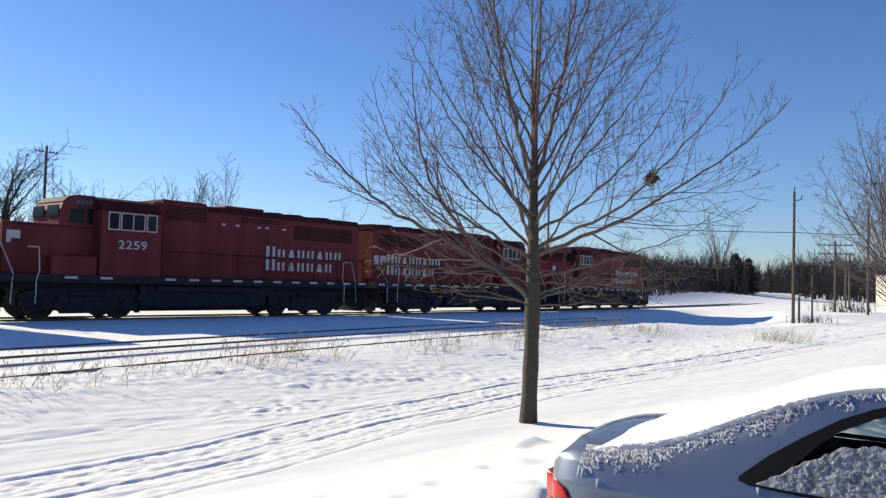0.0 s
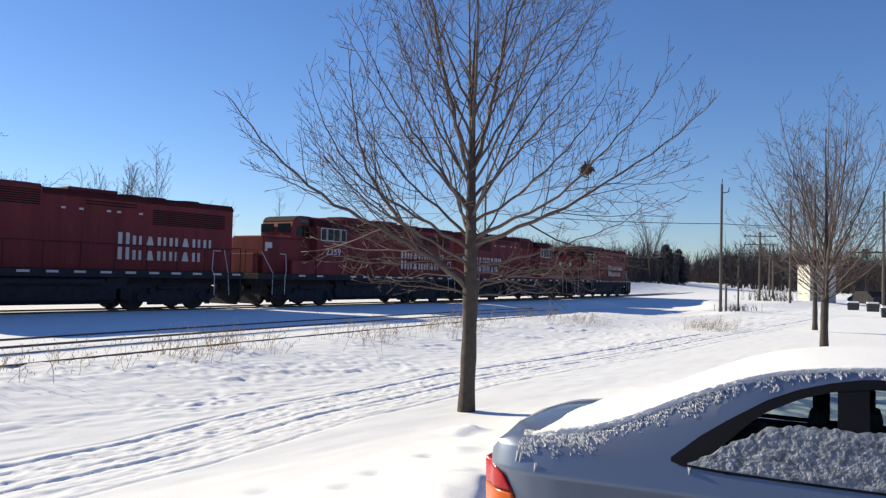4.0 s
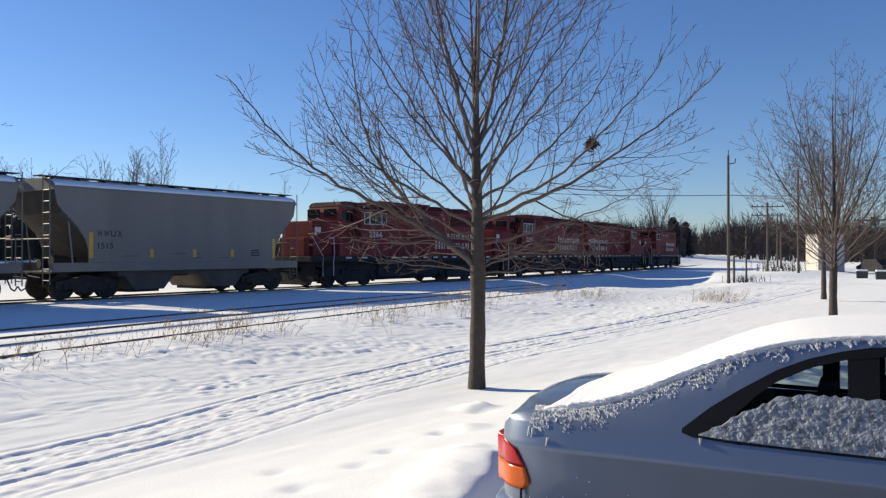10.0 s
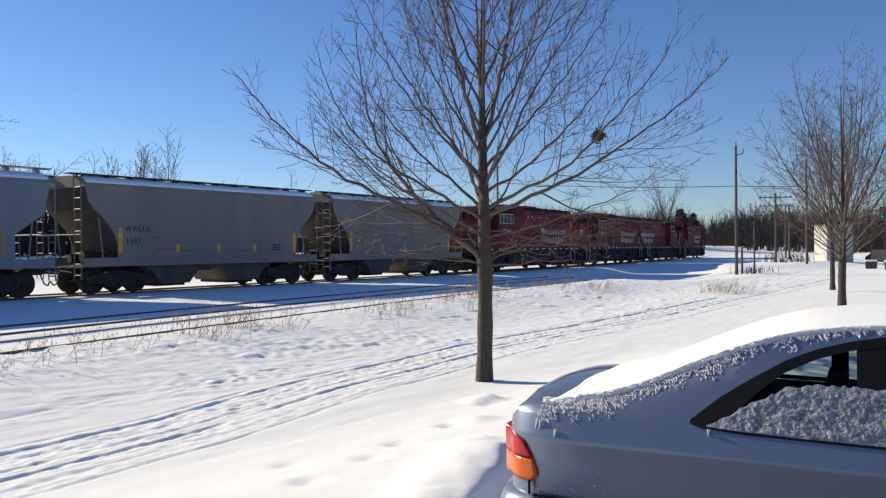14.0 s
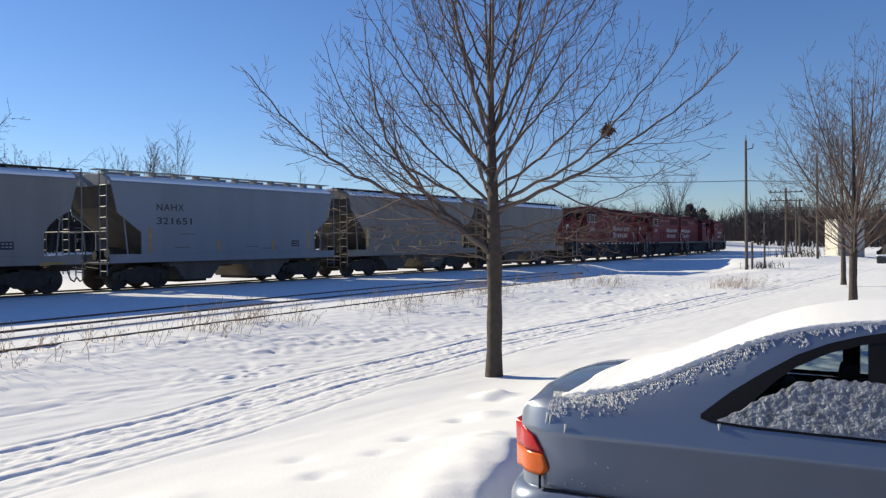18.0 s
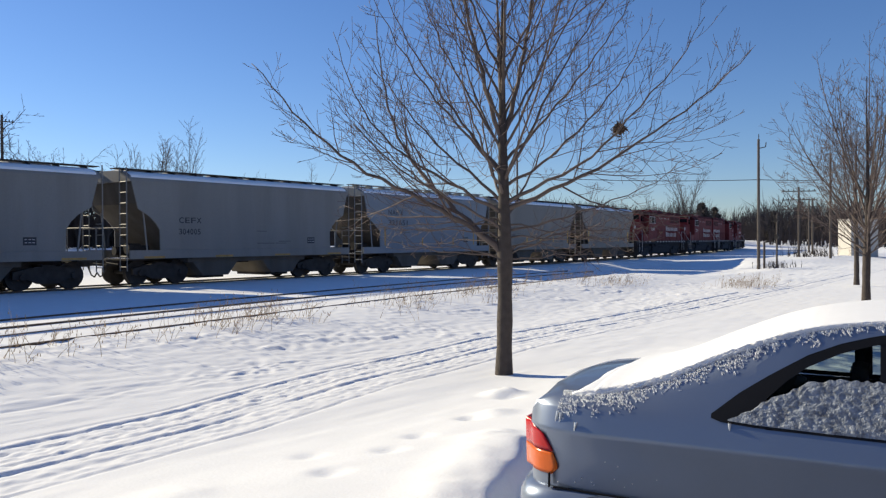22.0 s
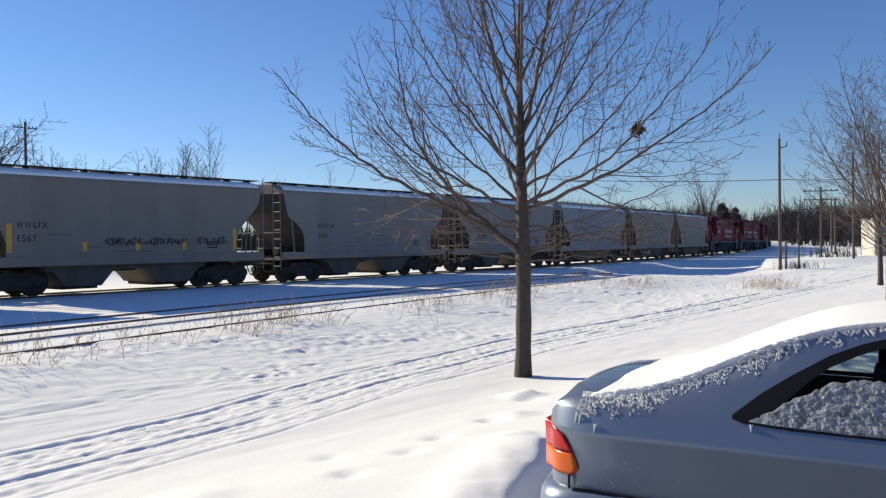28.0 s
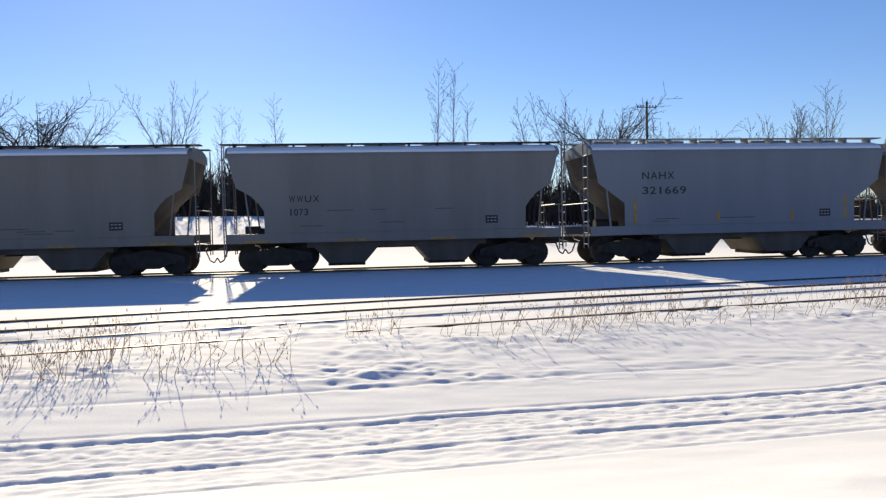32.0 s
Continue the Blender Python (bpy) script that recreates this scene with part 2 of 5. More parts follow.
def track3_y(x):
    x = np.clip(x, -60, 45)
    return 12.85 + 0.237 * x - 0.0022 * x * x


def ruts_y(x):
    return np.interp(x, [-60, -3.1, 0.6, 5.1, 8.0, 12.7, 20, 46, 90, 300], [3.5, 6.75, 7.2, 7.6, 8.2, 8.75, 8.95, 9.9, 12, 20])


def ground_z(x, y):
    x, y = np.asarray(x, float), np.asarray(y, float)
    z = -0.42 + 0.33 * step(track3_y(x) - 5.8, track3_y(x) - 0.95, y) + 0.26 * step(6.7, 3.4, y + 0.02 * x) * step(20, 12, x)
    z = z + 0.04 * step(track3_y(x) + 0.5, track2_y(x) - 1.2, y)
    # trodden snow between the rails, and shallow shoulders
    z = z - 0.02 * step(0.75, 0.6, np.abs(y - track3_y(x))) - 0.02 * step(0.65, 0.5, np.abs(y - main_y(x)))
    z = z + 0.10 * step(30, 70, x) * step(14, 4, y)
    # old drifts and wind crust
    z = z + 0.03 * (wave(x * 0.35, y * 0.35, 3) - 0.5) * step(16, 12, y)
    z = z + 0.010 * (wave(x * 0.7 + 0.3 * y, y * 1.3, 5) - 0.5) * step(17, 13, y) + 0.007 * (wave(x * 2.0 + y, y * 7.0, 7) - 0.5) * step(17, 13, y) * step(4, 7, y)
    z = z - 0.035 * np.clip(wave(x * 2.2 + y, y * 9.5, 17) - 0.80, 0, 1) * step(8.4, 9.2, y) * step(17, 14, y)
    z = z + 0.006 * (wave(x * 2.2, y * 4.0, 6) - 0.5) * step(17, 13, y)
    band = step(8.6, 9.6, y - 0.03 * x) * step(15.0, 12.5, y - 0.12 * x)
    ridge = np.clip(wave(x * 1.5, y * 4.2, 11) - 0.70, 0, 1)
    patch = np.clip((wave(x * 0.55, y * 0.9, 15) - 0.30) * 2.6, 0, 1)
    z = z + 0.13 * ridge * band * patch * (0.4 + 1.2 * wave(x * 3.1, y * 6.0, 14)) + (0.018 * (wave(x * 4, y * 9, 12) - 0.5) + 0.036 * (wave(x * 8.5, y * 13, 13) - 0.5) * patch) * band
    # the ground falls into a shallow ditch before the line, and a mound rises beyond it
    z = z - 0.45 * step(34, 46, x) * step(66, 56, x) * step(14.2, 17.5, y) * step(main_y(x) - 3.0, main_y(x) - 6.0, y)
    z = z + 0.26 * np.exp(-((x - 60.0) / 7.0) ** 2 - ((y - 0.318 * x) / 1.9) ** 2) * (0.8 + 0.4 * wave(x * 0.5, y * 0.8, 44))
    # tyre and sledge ruts
    d = y - ruts_y(x)
    inside = step(0.98, 0.7, np.abs(d))
    rough = (wave(x * 0.22, d * 9, 21) - 0.5) * 0.006 + (wave(x * 2.6, d * 16, 24) - 0.5) * 0.007 + (wave(x * 8, y * 14, 22) - 0.5) * 0.008 + (wave(x * 13, y * 21, 23) - 0.5) * (0.014 + 0.014 * step(0.05, 0.2, d) * step(0.62, 0.45, d))
    z = z + inside * rough
    for c, w, dep in ((-0.86, 0.024, 0.018), (-0.58, 0.022, 0.005), (-0.40, 0.020, 0.006), (-0.22, 0.028, 0.025), (-0.14, 0.022, -0.008), (0.04, 0.026, 0.018), (0.30, 0.020, 0.007), (0.66, 0.032, 0.032), (0.75, 0.025, -0.009), (0.86, 0.024, 0.016)):
        wob = c + 0.08 * (wave(x * 0.4, x * 0, 30) - 0.5)
        z = z - dep * np.exp(-((d - wob) / w) ** 2) * (0.35 + 1.0 * wave(x * 2.3, y * 0 + c * 9, 33))
    # the second faint track further out
    d2 = y - ruts_y(x) - 1.9 - 0.02 * x
    z = z - 0.014 * np.exp(-(d2 / 0.05) ** 2) * step(-6, -1, x) * step(8, 3, x)
    # footprints and lumps on the verge by the tree
    for fx, fy, r, hgt in LUMPS:
        z = z + 0.6 * hgt * np.exp(-((((x - fx) ** 2 + (y - fy) ** 2) / (r * r)) ** 1.5)) * (0.7 + 0.6 * wave(x * 9, y * 9, 53))
    # dug-out parking bay round the car and the bank beside it
    z = z + bay_z(x, y)
    # low bank of the rising ground on the far side of the line
    z = z + (1.35 + 1.0 * step(10, -10, x)) * step(36, 64, y) + 0.5 * (wave(x * 0.05, y * 0.08, 40) - 0.5) * step(34, 60, y)
    return z


LUMPS = [(8.25, 5.75, 0.24, 0.11), (8.0, 5.5, 0.14, -0.05), (6.6, 5.0, 0.14, -0.07), (6.9, 4.9, 0.2, 0.07), (5.6, 4.9, 0.12, -0.05), (5.0, 4.7, 0.12, -0.05), (4.6, 5.3, 0.13, -0.04), (4.2, 4.6, 0.14, -0.05), (5.9, 4.2, 0.18, 0.05), (3.2, 5.2, 0.3, 0.04), (2.2, 4.6, 0.3, 0.03)]


CAR = (3.62, 2.30, -80.0)


def bay_z(x, y):
    """The cleared bay in which the car stands, cut into the snow."""
    c, q = math.cos(radians(CAR[2])), math.sin(radians(CAR[2]))
    dx, dy = x - CAR[0], y - CAR[1]
    u, v = dx * c + dy * q, -dx * q + dy * c
    wob = 0.10 * (wave(v * 2.2, u * 2.2, 50) - 0.5) + 0.05 * (wave(v * 6, u * 6, 51) - 0.5)
    inside = step(-0.02, 0.16, u + 0.48 + 0.24 * v + wob) * step(2.45, 2.3, v + wob) * step(16, 14, u)
    rim = np.exp(-((u + 0.75 + 0.24 * v) / 0.35) ** 2) * step(2.6, 2.3, v) * step(-1.5, -0.5, v)
    return -0.16 * inside + (0.05 + 0.025 * wave(v * 3, u * 3, 52) + 0.012 * wave(v * 11, u * 11, 54)) * rim * (1 - inside)


def axis_steps(marks):
    out = []
    for (a, s), (b, _) in zip(marks, marks[1:]):
        n = max(1, int(round((b - a) / s)))
        out += [a + (b - a) * k / n for k in range(n)]
    return np.array(out + [marks[-1][0]])


gx = axis_steps([(-900, 150), (-150, 20), (-30, 3), (-9, 0.045), (16, 0.09), (34, 0.4), (80, 2), (140, 8), (300, 40), (1100, 200), (1900, 200)])
gy = axis_steps([(-600, 100), (-60, 10), (-10, 0.5), (-4, 0.12), (1.0, 0.06), (4.6, 0.07), (6.0, 0.03), (10.0, 0.07), (18, 0.4), (36, 2), (80, 10), (200, 100), (1500, 300)])
GX, GY = np.meshgrid(gx, gy)
GZ = ground_z(GX, GY)
nx, ny = len(gx), len(gy)
idx = np.arange(nx * ny).reshape(ny, nx)
quads = np.stack([idx[:-1, :-1], idx[:-1, 1:], idx[1:, 1:], idx[1:, :-1]], -1).reshape(-1, 4)
gme = bpy.data.meshes.new("ground")
gme.vertices.add(nx * ny)
gme.vertices.foreach_set("co", np.stack([GX, GY, GZ], -1).astype(np.float32).ravel())
gme.loops.add(quads.size)
gme.loops.foreach_set("vertex_index", quads.ravel().astype(np.int32))
gme.polygons.add(len(quads))
gme.polygons.foreach_set("loop_start", (np.arange(len(quads)) * 4).astype(np.int32))
gme.polygons.foreach_set("use_smooth", np.ones(len(quads), dtype=bool))
gme.update()
gme.validate()
gme.materials.append(SNOW)
ground = tagged(new("ground", gme), "wind-crusted white snow with tyre ruts over flat ground", "snow", kind="structure")


# ---- unseen lot and wall on the near side, added for the car's reflections ----
UNSEEN_WALL = material("unseen_wall_brown", (0.20, 0.16, 0.14), 0.85, 0, 0.3, 3.0, 0.3, 40)
# unseen ground, kept dark grey so the car's flank mirrors less brightness
UNSEEN_LOT = material("unseen_lot_grey", (0.22, 0.22, 0.225), 0.8, 0, 0.15, 0.8, 0.4, 12, (0.28, 0.27, 0.27), 0.5)
lot = part("pavement", box(BM(), -30, -9, -0.6, 45, 1.1, -0.27), UNSEEN_LOT)
lot_2 = part("pavement", box(BM(), -30, 1.1, -0.6, 3.2, 2.3, -0.275), UNSEEN_LOT)
tagged(lot_2, "unseen grey strip of lot added beside the parked car", "pavement", kind="structure")
tagged(lot, "unseen grey lot added for the car to reflect", "pavement", kind="structure")
# assumed wall behind the camera, never in view, for the car to reflect
wall = part("wall_south", box(BM(), -28, -9.6, -0.6, 42, -9.0, 4.2), UNSEEN_WALL)
tagged(wall, "unseen grey-brown wall added behind the camera", "wall", kind="structure")

# ---- railway tracks ----
def rail_line(name, fy, x0, x1, stepx, top, parent):
    """One rail with head, web and foot along a gently curving line."""
    prof = [(-0.036, 0), (0.036, 0), (0.036, -0.035), (0.012, -0.05), (0.012, -0.13), (0.07, -0.15), (-0.07, -0.15), (-0.012, -0.13), (-0.012, -0.05), (-0.036, -0.035)]
    xs = np.arange(x0, x1 + stepx, stepx)
    verts, faces, n = [], [], len(prof)
    for x in xs:
        y = float(fy(x))
        verts += [(x, y + a, top + b) for a, b in prof]
    for k in range(len(xs) - 1):
        for j in range(n):
            faces.append((k * n + j, k * n + (j + 1) % n, (k + 1) * n + (j + 1) % n, (k + 1) * n + j))
    return mesh_from(name, verts, faces, RAIL, parent, smooth=False)


def railway(label, fy, x0, x1, top, group="railway tracks"):
    t = empty("railway_track", pose(0, 0, 0), label, "railway track", group)
    rail_line("rail", lambda x: fy(x) - 0.7535, x0, x1, 2.0, top, t)
    rail_line("rail", lambda x: fy(x) + 0.7535, x0, x1, 2.0, top, t)
    return t


railway("main line railway track with worn steel rails in snow", main_y, -80, 380, 0.0)
railway("siding with two rusty rails half buried in snow", track2_y, -40, 36, -0.015)
railway("disused siding with rusty rails just above the snow", track3_y, -40, 34, -0.068)


# ---- rolling stock ----
def train_s(t, k):
    """Where along the line the coupling k of the train is at t seconds; 0 lies ahead of the third engine."""
    ahead = 16.5 * -k if k < 0 else -17.13 * min(k, 2) - 12.10 * max(k - 2, 0)
    return 25.35 + 3.415 * t - 0.008 * t * t + ahead


def wheelset(parent, x, z, r):
    bm = BM()
    rod(bm, (0, -0.78, 0), (0, 0.78, 0), 0.075, seg=8)
    for s in (-1, 1):
        rod(bm, (0, s * 0.69, 0), (0, s * 0.82, 0), r, seg=28)
        rod(bm, (0, s * 0.66, 0), (0, s * 0.69, 0), r + 0.025, seg=28)
        rod(bm, (0, s * 0.82, 0), (0, s * 0.835, 0), r * 0.72, seg=20)
        rod(bm, (0, s * 0.835, 0), (0, s * 0.90, 0), 0.12, seg=10)
        for k in range(4):
            a = k * math.tau / 4
            rod(bm, (0.2 * math.cos(a), s * 0.836, 0.2 * math.sin(a)), (0.2 * math.cos(a), s * 0.845, 0.2 * math.sin(a)), 0.035, seg=6)
    w = part("wheelset", bm, STEEL_DARK, parent)
    w.matrix_basis = pose(x, 0, z)
    return w


def hopper_truck(parent, x):
    bm = BM()
    for s in (-1, 1):
        y = s * 1.0
        prism(bm, [(-1.15, 0.62), (-0.75, 0.72), (-0.35, 0.78), (0.35, 0.78), (0.75, 0.72), (1.15, 0.62), (1.15, 0.40), (0.70, 0.38), (0.35, 0.22), (-0.35, 0.22), (-0.70, 0.38), (-1.15, 0.40)], y - 0.07, y + 0.07)
        for k in (-0.84, 0.84):
            rod(bm, (k, y + s * 0.07, 0.46), (k, y + s * 0.13, 0.46), 0.11, seg=10)
        for k in (-0.16, 0, 0.16):
            rod(bm, (k, y, 0.28), (k, y, 0.6), 0.06, seg=8)
    box(bm, -0.22, -1.05, 0.55, 0.22, 1.05, 0.84)
    t = part("truck", bm, STEEL_DARK, parent)
    t.matrix_basis = pose(x, 0, 0)
    for k in (-0.84, 0.84):
        wheelset(t, k, 0.46, 0.455)
    return t


def letters_pose(x, z, y=-1.553):
    return pose(x, y, z, 90, 0, 0)


def covered_hopper(m, label, paint, mark, number, style):
    """Two-bay covered hopper, its middle at the origin, rails at z 0. style: 'strips' has tall yellow strips, 'sill' has yellow strips on the sill, 'board' an open roof walk."""
    h = empty("hopper_car", m, label, "hopper car", "hopper cars of the train")
    L = 5.5
    bell = [(4.32, 1.28), (4.33, 2.02), (4.50, 2.28), (4.72, 2.50), (4.98, 2.66), (5.20, 2.78), (5.26, 3.02), (5.46, 3.78)]
    if style == "strips":
        bell = [(4.28, 1.28), (4.28, 1.75), (4.40, 2.12), (4.62, 2.46), (4.88, 2.73), (5.16, 3.0), (5.38, 3.28), (5.48, 3.78)]
    if style == "board":
        bell = [(4.31, 1.28), (4.31, 2.08), (4.78, 2.43), (5.25, 2.78), (5.28, 3.0), (5.46, 3.78)]
    side = [(-x, z) for x, z in bell] + bell[::-1]
    for y0, y1 in ((-1.55, -1.50), (1.50, 1.55)):
        part("side_sheet", prism(BM(), side, y0, y1), paint, h)
    # the slope sheets and hopper cones inside the sides, their shade partly in the colour
    bm = BM()
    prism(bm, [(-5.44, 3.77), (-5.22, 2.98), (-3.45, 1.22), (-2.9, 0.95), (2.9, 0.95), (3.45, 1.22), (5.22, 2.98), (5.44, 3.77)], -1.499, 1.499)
    part("slope_sheet", bm, GREY_DIRTY_SHADED, h, "dusty sloping end sheet, darkened for shade")
    part("apron", box(BM(), -3.0, -1.32, 0.80, 3.0, 1.32, 0.985, 0.02), GREY_DIRTY_SHADED, h)
    for cx in (-1.7, 1.7):
        bm = BM()
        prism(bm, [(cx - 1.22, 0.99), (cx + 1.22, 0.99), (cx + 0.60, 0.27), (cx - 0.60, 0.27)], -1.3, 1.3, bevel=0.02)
        cone = part("hopper_bay", bm, GREY_DIRTY_SHADED, h, "dusty discharge hopper, darkened for shade")
        bm = BM()
        box(bm, cx - 0.62, -0.95, 0.17, cx + 0.62, 0.95, 0.27, 0.015)
        rod(bm, (cx - 0.1, -1.28, 0.22), (cx - 0.1, -0.95, 0.22), 0.03, seg=6)
        part("outlet_gate", bm, STEEL_DARK, cone)
    # roof
    bm = BM()
    prof = [(-1.57, 3.76), (-1.57, 3.82), (-1.48, 3.97), (-1.28, 4.07), (-0.95, 4.14), (-0.5, 4.18), (0, 4.20), (0.5, 4.18), (0.95, 4.14), (1.28, 4.07), (1.48, 3.97), (1.57, 3.82), (1.57, 3.76)]
    prism(bm, prof, -L - 0.02, L + 0.02, axis="x")
    part("roof", bm, paint, h)
    bm = BM()
    prism(bm, [(-1.535, 3.90), (-1.49, 3.985), (-1.30, 4.085), (-0.97, 4.16), (-0.5, 4.21), (0.5, 4.21), (0.97, 4.16), (1.30, 4.085), (1.49, 3.985), (1.535, 3.90), (1.46, 3.95), (0.95, 4.10), (0, 4.16), (-0.95, 4.10), (-1.46, 3.95)], -L + 0.05, L - 0.1, axis="x")
    part("roof_snow", bm, SNOW_CAP, h, "thin snow lying on the roof")
    for s in (-1, 1):
        bm = BM()
        y = s * 0.86
        top = 4.33 if style == "board" else 4.255
        box(bm, -L - 0.25, y - 0.22, top - 0.03, L + 0.25, y + 0.22, top)
        for k in range(12):
            x = -L + 0.2 + k * (2 * L - 0.4) / 11
            box(bm, x - 0.03, y - 0.21, 4.12, x + 0.03, y + 0.21, top - 0.032)
        part("roof_walk", bm, STEEL_DARK if style != "board" else paint, h)
    for k in range(5):
        part("hatch_cover", box(BM(), -L + 0.5 + k * 2.0, -0.4, 4.19, -L + 1.9 + k * 2.0, 0.4, 4.31, 0.03), paint, h)
    # sill, end platforms, ladders, couplers
    for s in (-1, 1):
        part("side_sill", box(BM(), -5.55, s * 1.53 - 0.05, 0.98, 5.55, s * 1.53 + 0.05, 1.29, 0.01), paint, h)
    bm = BM()
    box(bm, -5.75, -0.3, 0.72, 5.75, 0.3, 0.96)
    for s in (-1, 1):
        box(bm, s * 5.15 - 0.4, -1.45, 0.93, s * 5.15 + 0.4, 1.45, 0.98)
    part("centre_sill", bm, STEEL_DARK, h)
    for e in (-1, 1):
        bm = BM()
        x = e * 5.62
        for y in (-1.5, -1.05, 1.05, 1.5):
            rod(bm, (x, y, 0.55), (x, y, 4.25 if abs(y) > 1.2 or e < 0 else 2.1), 0.022, seg=6)
        for k in range(10 if e < 0 else 5):
            z = 0.7 + k * 0.38
            rod(bm, (x, -1.5, z), (x, -1.05, z), 0.019, seg=5)
            rod(bm, (x, 1.05, z), (x, 1.5, z), 0.014, seg=5)
        rod(bm, (x, -1.5, 2.1), (x, 1.5, 2.1), 0.022, seg=6)
        part("end_ladder", bm, paint, h)
        for y in (-1.42, 1.42):
            part("end_post", rod(BM(), (e * 4.75, y, 1.0), (e * 4.95, y, 2.85), 0.03, seg=6), paint, h)
        part("brake_beam", box(BM(), min(e * 4.15, e * 4.4), -1.2, 0.98, max(e * 4.15, e * 4.4), 1.2, 1.14, 0.02), STEEL_DARK, h)
        bm = BM()
        box(bm, min(e * 5.7, e * 6.1), -0.11, 0.74, max(e * 5.7, e * 6.1), 0.11, 0.96, 0.03)
        rod(bm, (e * 5.75, -0.35, 0.85), (e * 5.85, -1.3, 0.80), 0.018, seg=5)
        bent_rod(bm, [(e * 5.7, -0.3, 0.72), (e * 5.82, -0.3, 0.42), (e * 5.95, -0.28, 0.34), (e * 6.05, -0.25, 0.5)], 0.025)
        part("coupler", bm, STEEL_DARK, h)
        hopper_truck(h, e * 3.98)
    bm = BM()
    rod(bm, (-5.05, -0.5, 1.35), (-4.55, -0.5, 1.35), 0.2, seg=12)
    rod(bm, (-4.56, -0.5, 1.35), (-4.2, -0.5, 1.35), 0.13, seg=12)
    part("brake_cylinder", bm, STEEL_DARK, h)
    part("air_tank", rod(BM(), (-4.9, 0.6, 1.25), (-4.3, 0.6, 1.25), 0.17, seg=12), STEEL_DARK, h)
    # markings
    if style == "strips":
        for x, z0, z1 in ((-4.19, 1.44, 2.34), (4.19, 1.40, 2.24), (-1.8, 1.46, 1.76), (0.1, 1.46, 1.76), (1.95, 1.46, 1.76)):
            bm = BM()
            box(bm, x - 0.075, -1.556, z0, x + 0.075, -1.551, z1)
            part("reflector_strip", bm, YELLOW, h, "yellow reflective strip")
    else:
        for x in (-4.58, -1.5, 1.5, 4.58) if style == "sill" else (-3.95, -0.9, 1.9, 3.95):
            bm = BM()
            if style == "sill":
                box(bm, x - 0.42, -1.586, 0.995, x + 0.42, -1.581, 1.07)
            else:
                box(bm, x - 0.05, -1.556, 1.35, x + 0.05, -1.551, 1.75 + 0.5 * (abs(x) > 3))
            part("reflector_strip", bm, ORANGE_DIRTY, h, "grimy yellow reflective strip")
    if mark:
        big = 0.25 if style == "board" else 0.21
        x, z, drop = (-3.71, 2.89, 0.51) if style == "board" else (-4.0, 2.21, 0.43)
        if style == "sill":
            x, z = -3.55, 2.30
        lettering("letter", mark, big, letters_pose(x, z), INK, h, "black stencilled letter", width=big * 4.9)
        lettering("digit", number, big, letters_pose(x, z - drop), INK, h, "black stencilled digit", width=big * (1.1 if style == "board" else 0.78) * len(number))
    bm = BM()
    x = 2.95
    box(bm, x, -1.556, 1.50, x + 0.42, -1.551, 1.76)
    data = part("data_panel", bm, INK, h, "small black consolidated stencil panel")
    for k in range(2):
        for j in range(3):
            bm = BM()
            box(bm, x + 0.05 + j * 0.12, -1.559, 1.57 + k * 0.1, x + 0.13 + j * 0.12, -1.5565, 1.595 + k * 0.1)
            part("stencil_bar", bm, WHITE, data)
    rnd = random.Random(number)
    for k in range(5):
        x0 = rnd.uniform(-3.4, 1.5)
        zz = rnd.choice((1.42, 1.5, 1.58, 2.0))
        part("small_print", box(BM(), x0, -1.554, zz, x0 + rnd.uniform(0.4, 0.9), -1.551, zz + 0.03), FADED, h)
    if number == "1567":
        for cx, wide in ((-0.4, 1.3), (1.2, 1.6), (3.15, 1.3)):
            bm = BM()
            p = Vector((cx - wide / 2, -1.556, 1.75))
            for k in range(58):
                q = Vector((cx - wide / 2 + wide * k / 58 + rnd.uniform(-0.10, 0.10), -1.556, 1.76 + rnd.uniform(-0.16, 0.17)))
                rod(bm, p, q, rnd.uniform(0.010, 0.018), seg=4, caps=False)
                p = q
            rod(bm, (cx - wide * 0.6, -1.556, 1.70), (cx + wide * 0.65, -1.556, 1.74), 0.013, seg=4)
            part("graffiti", bm, INK, h, "black spray-painted scrawl")
    return h


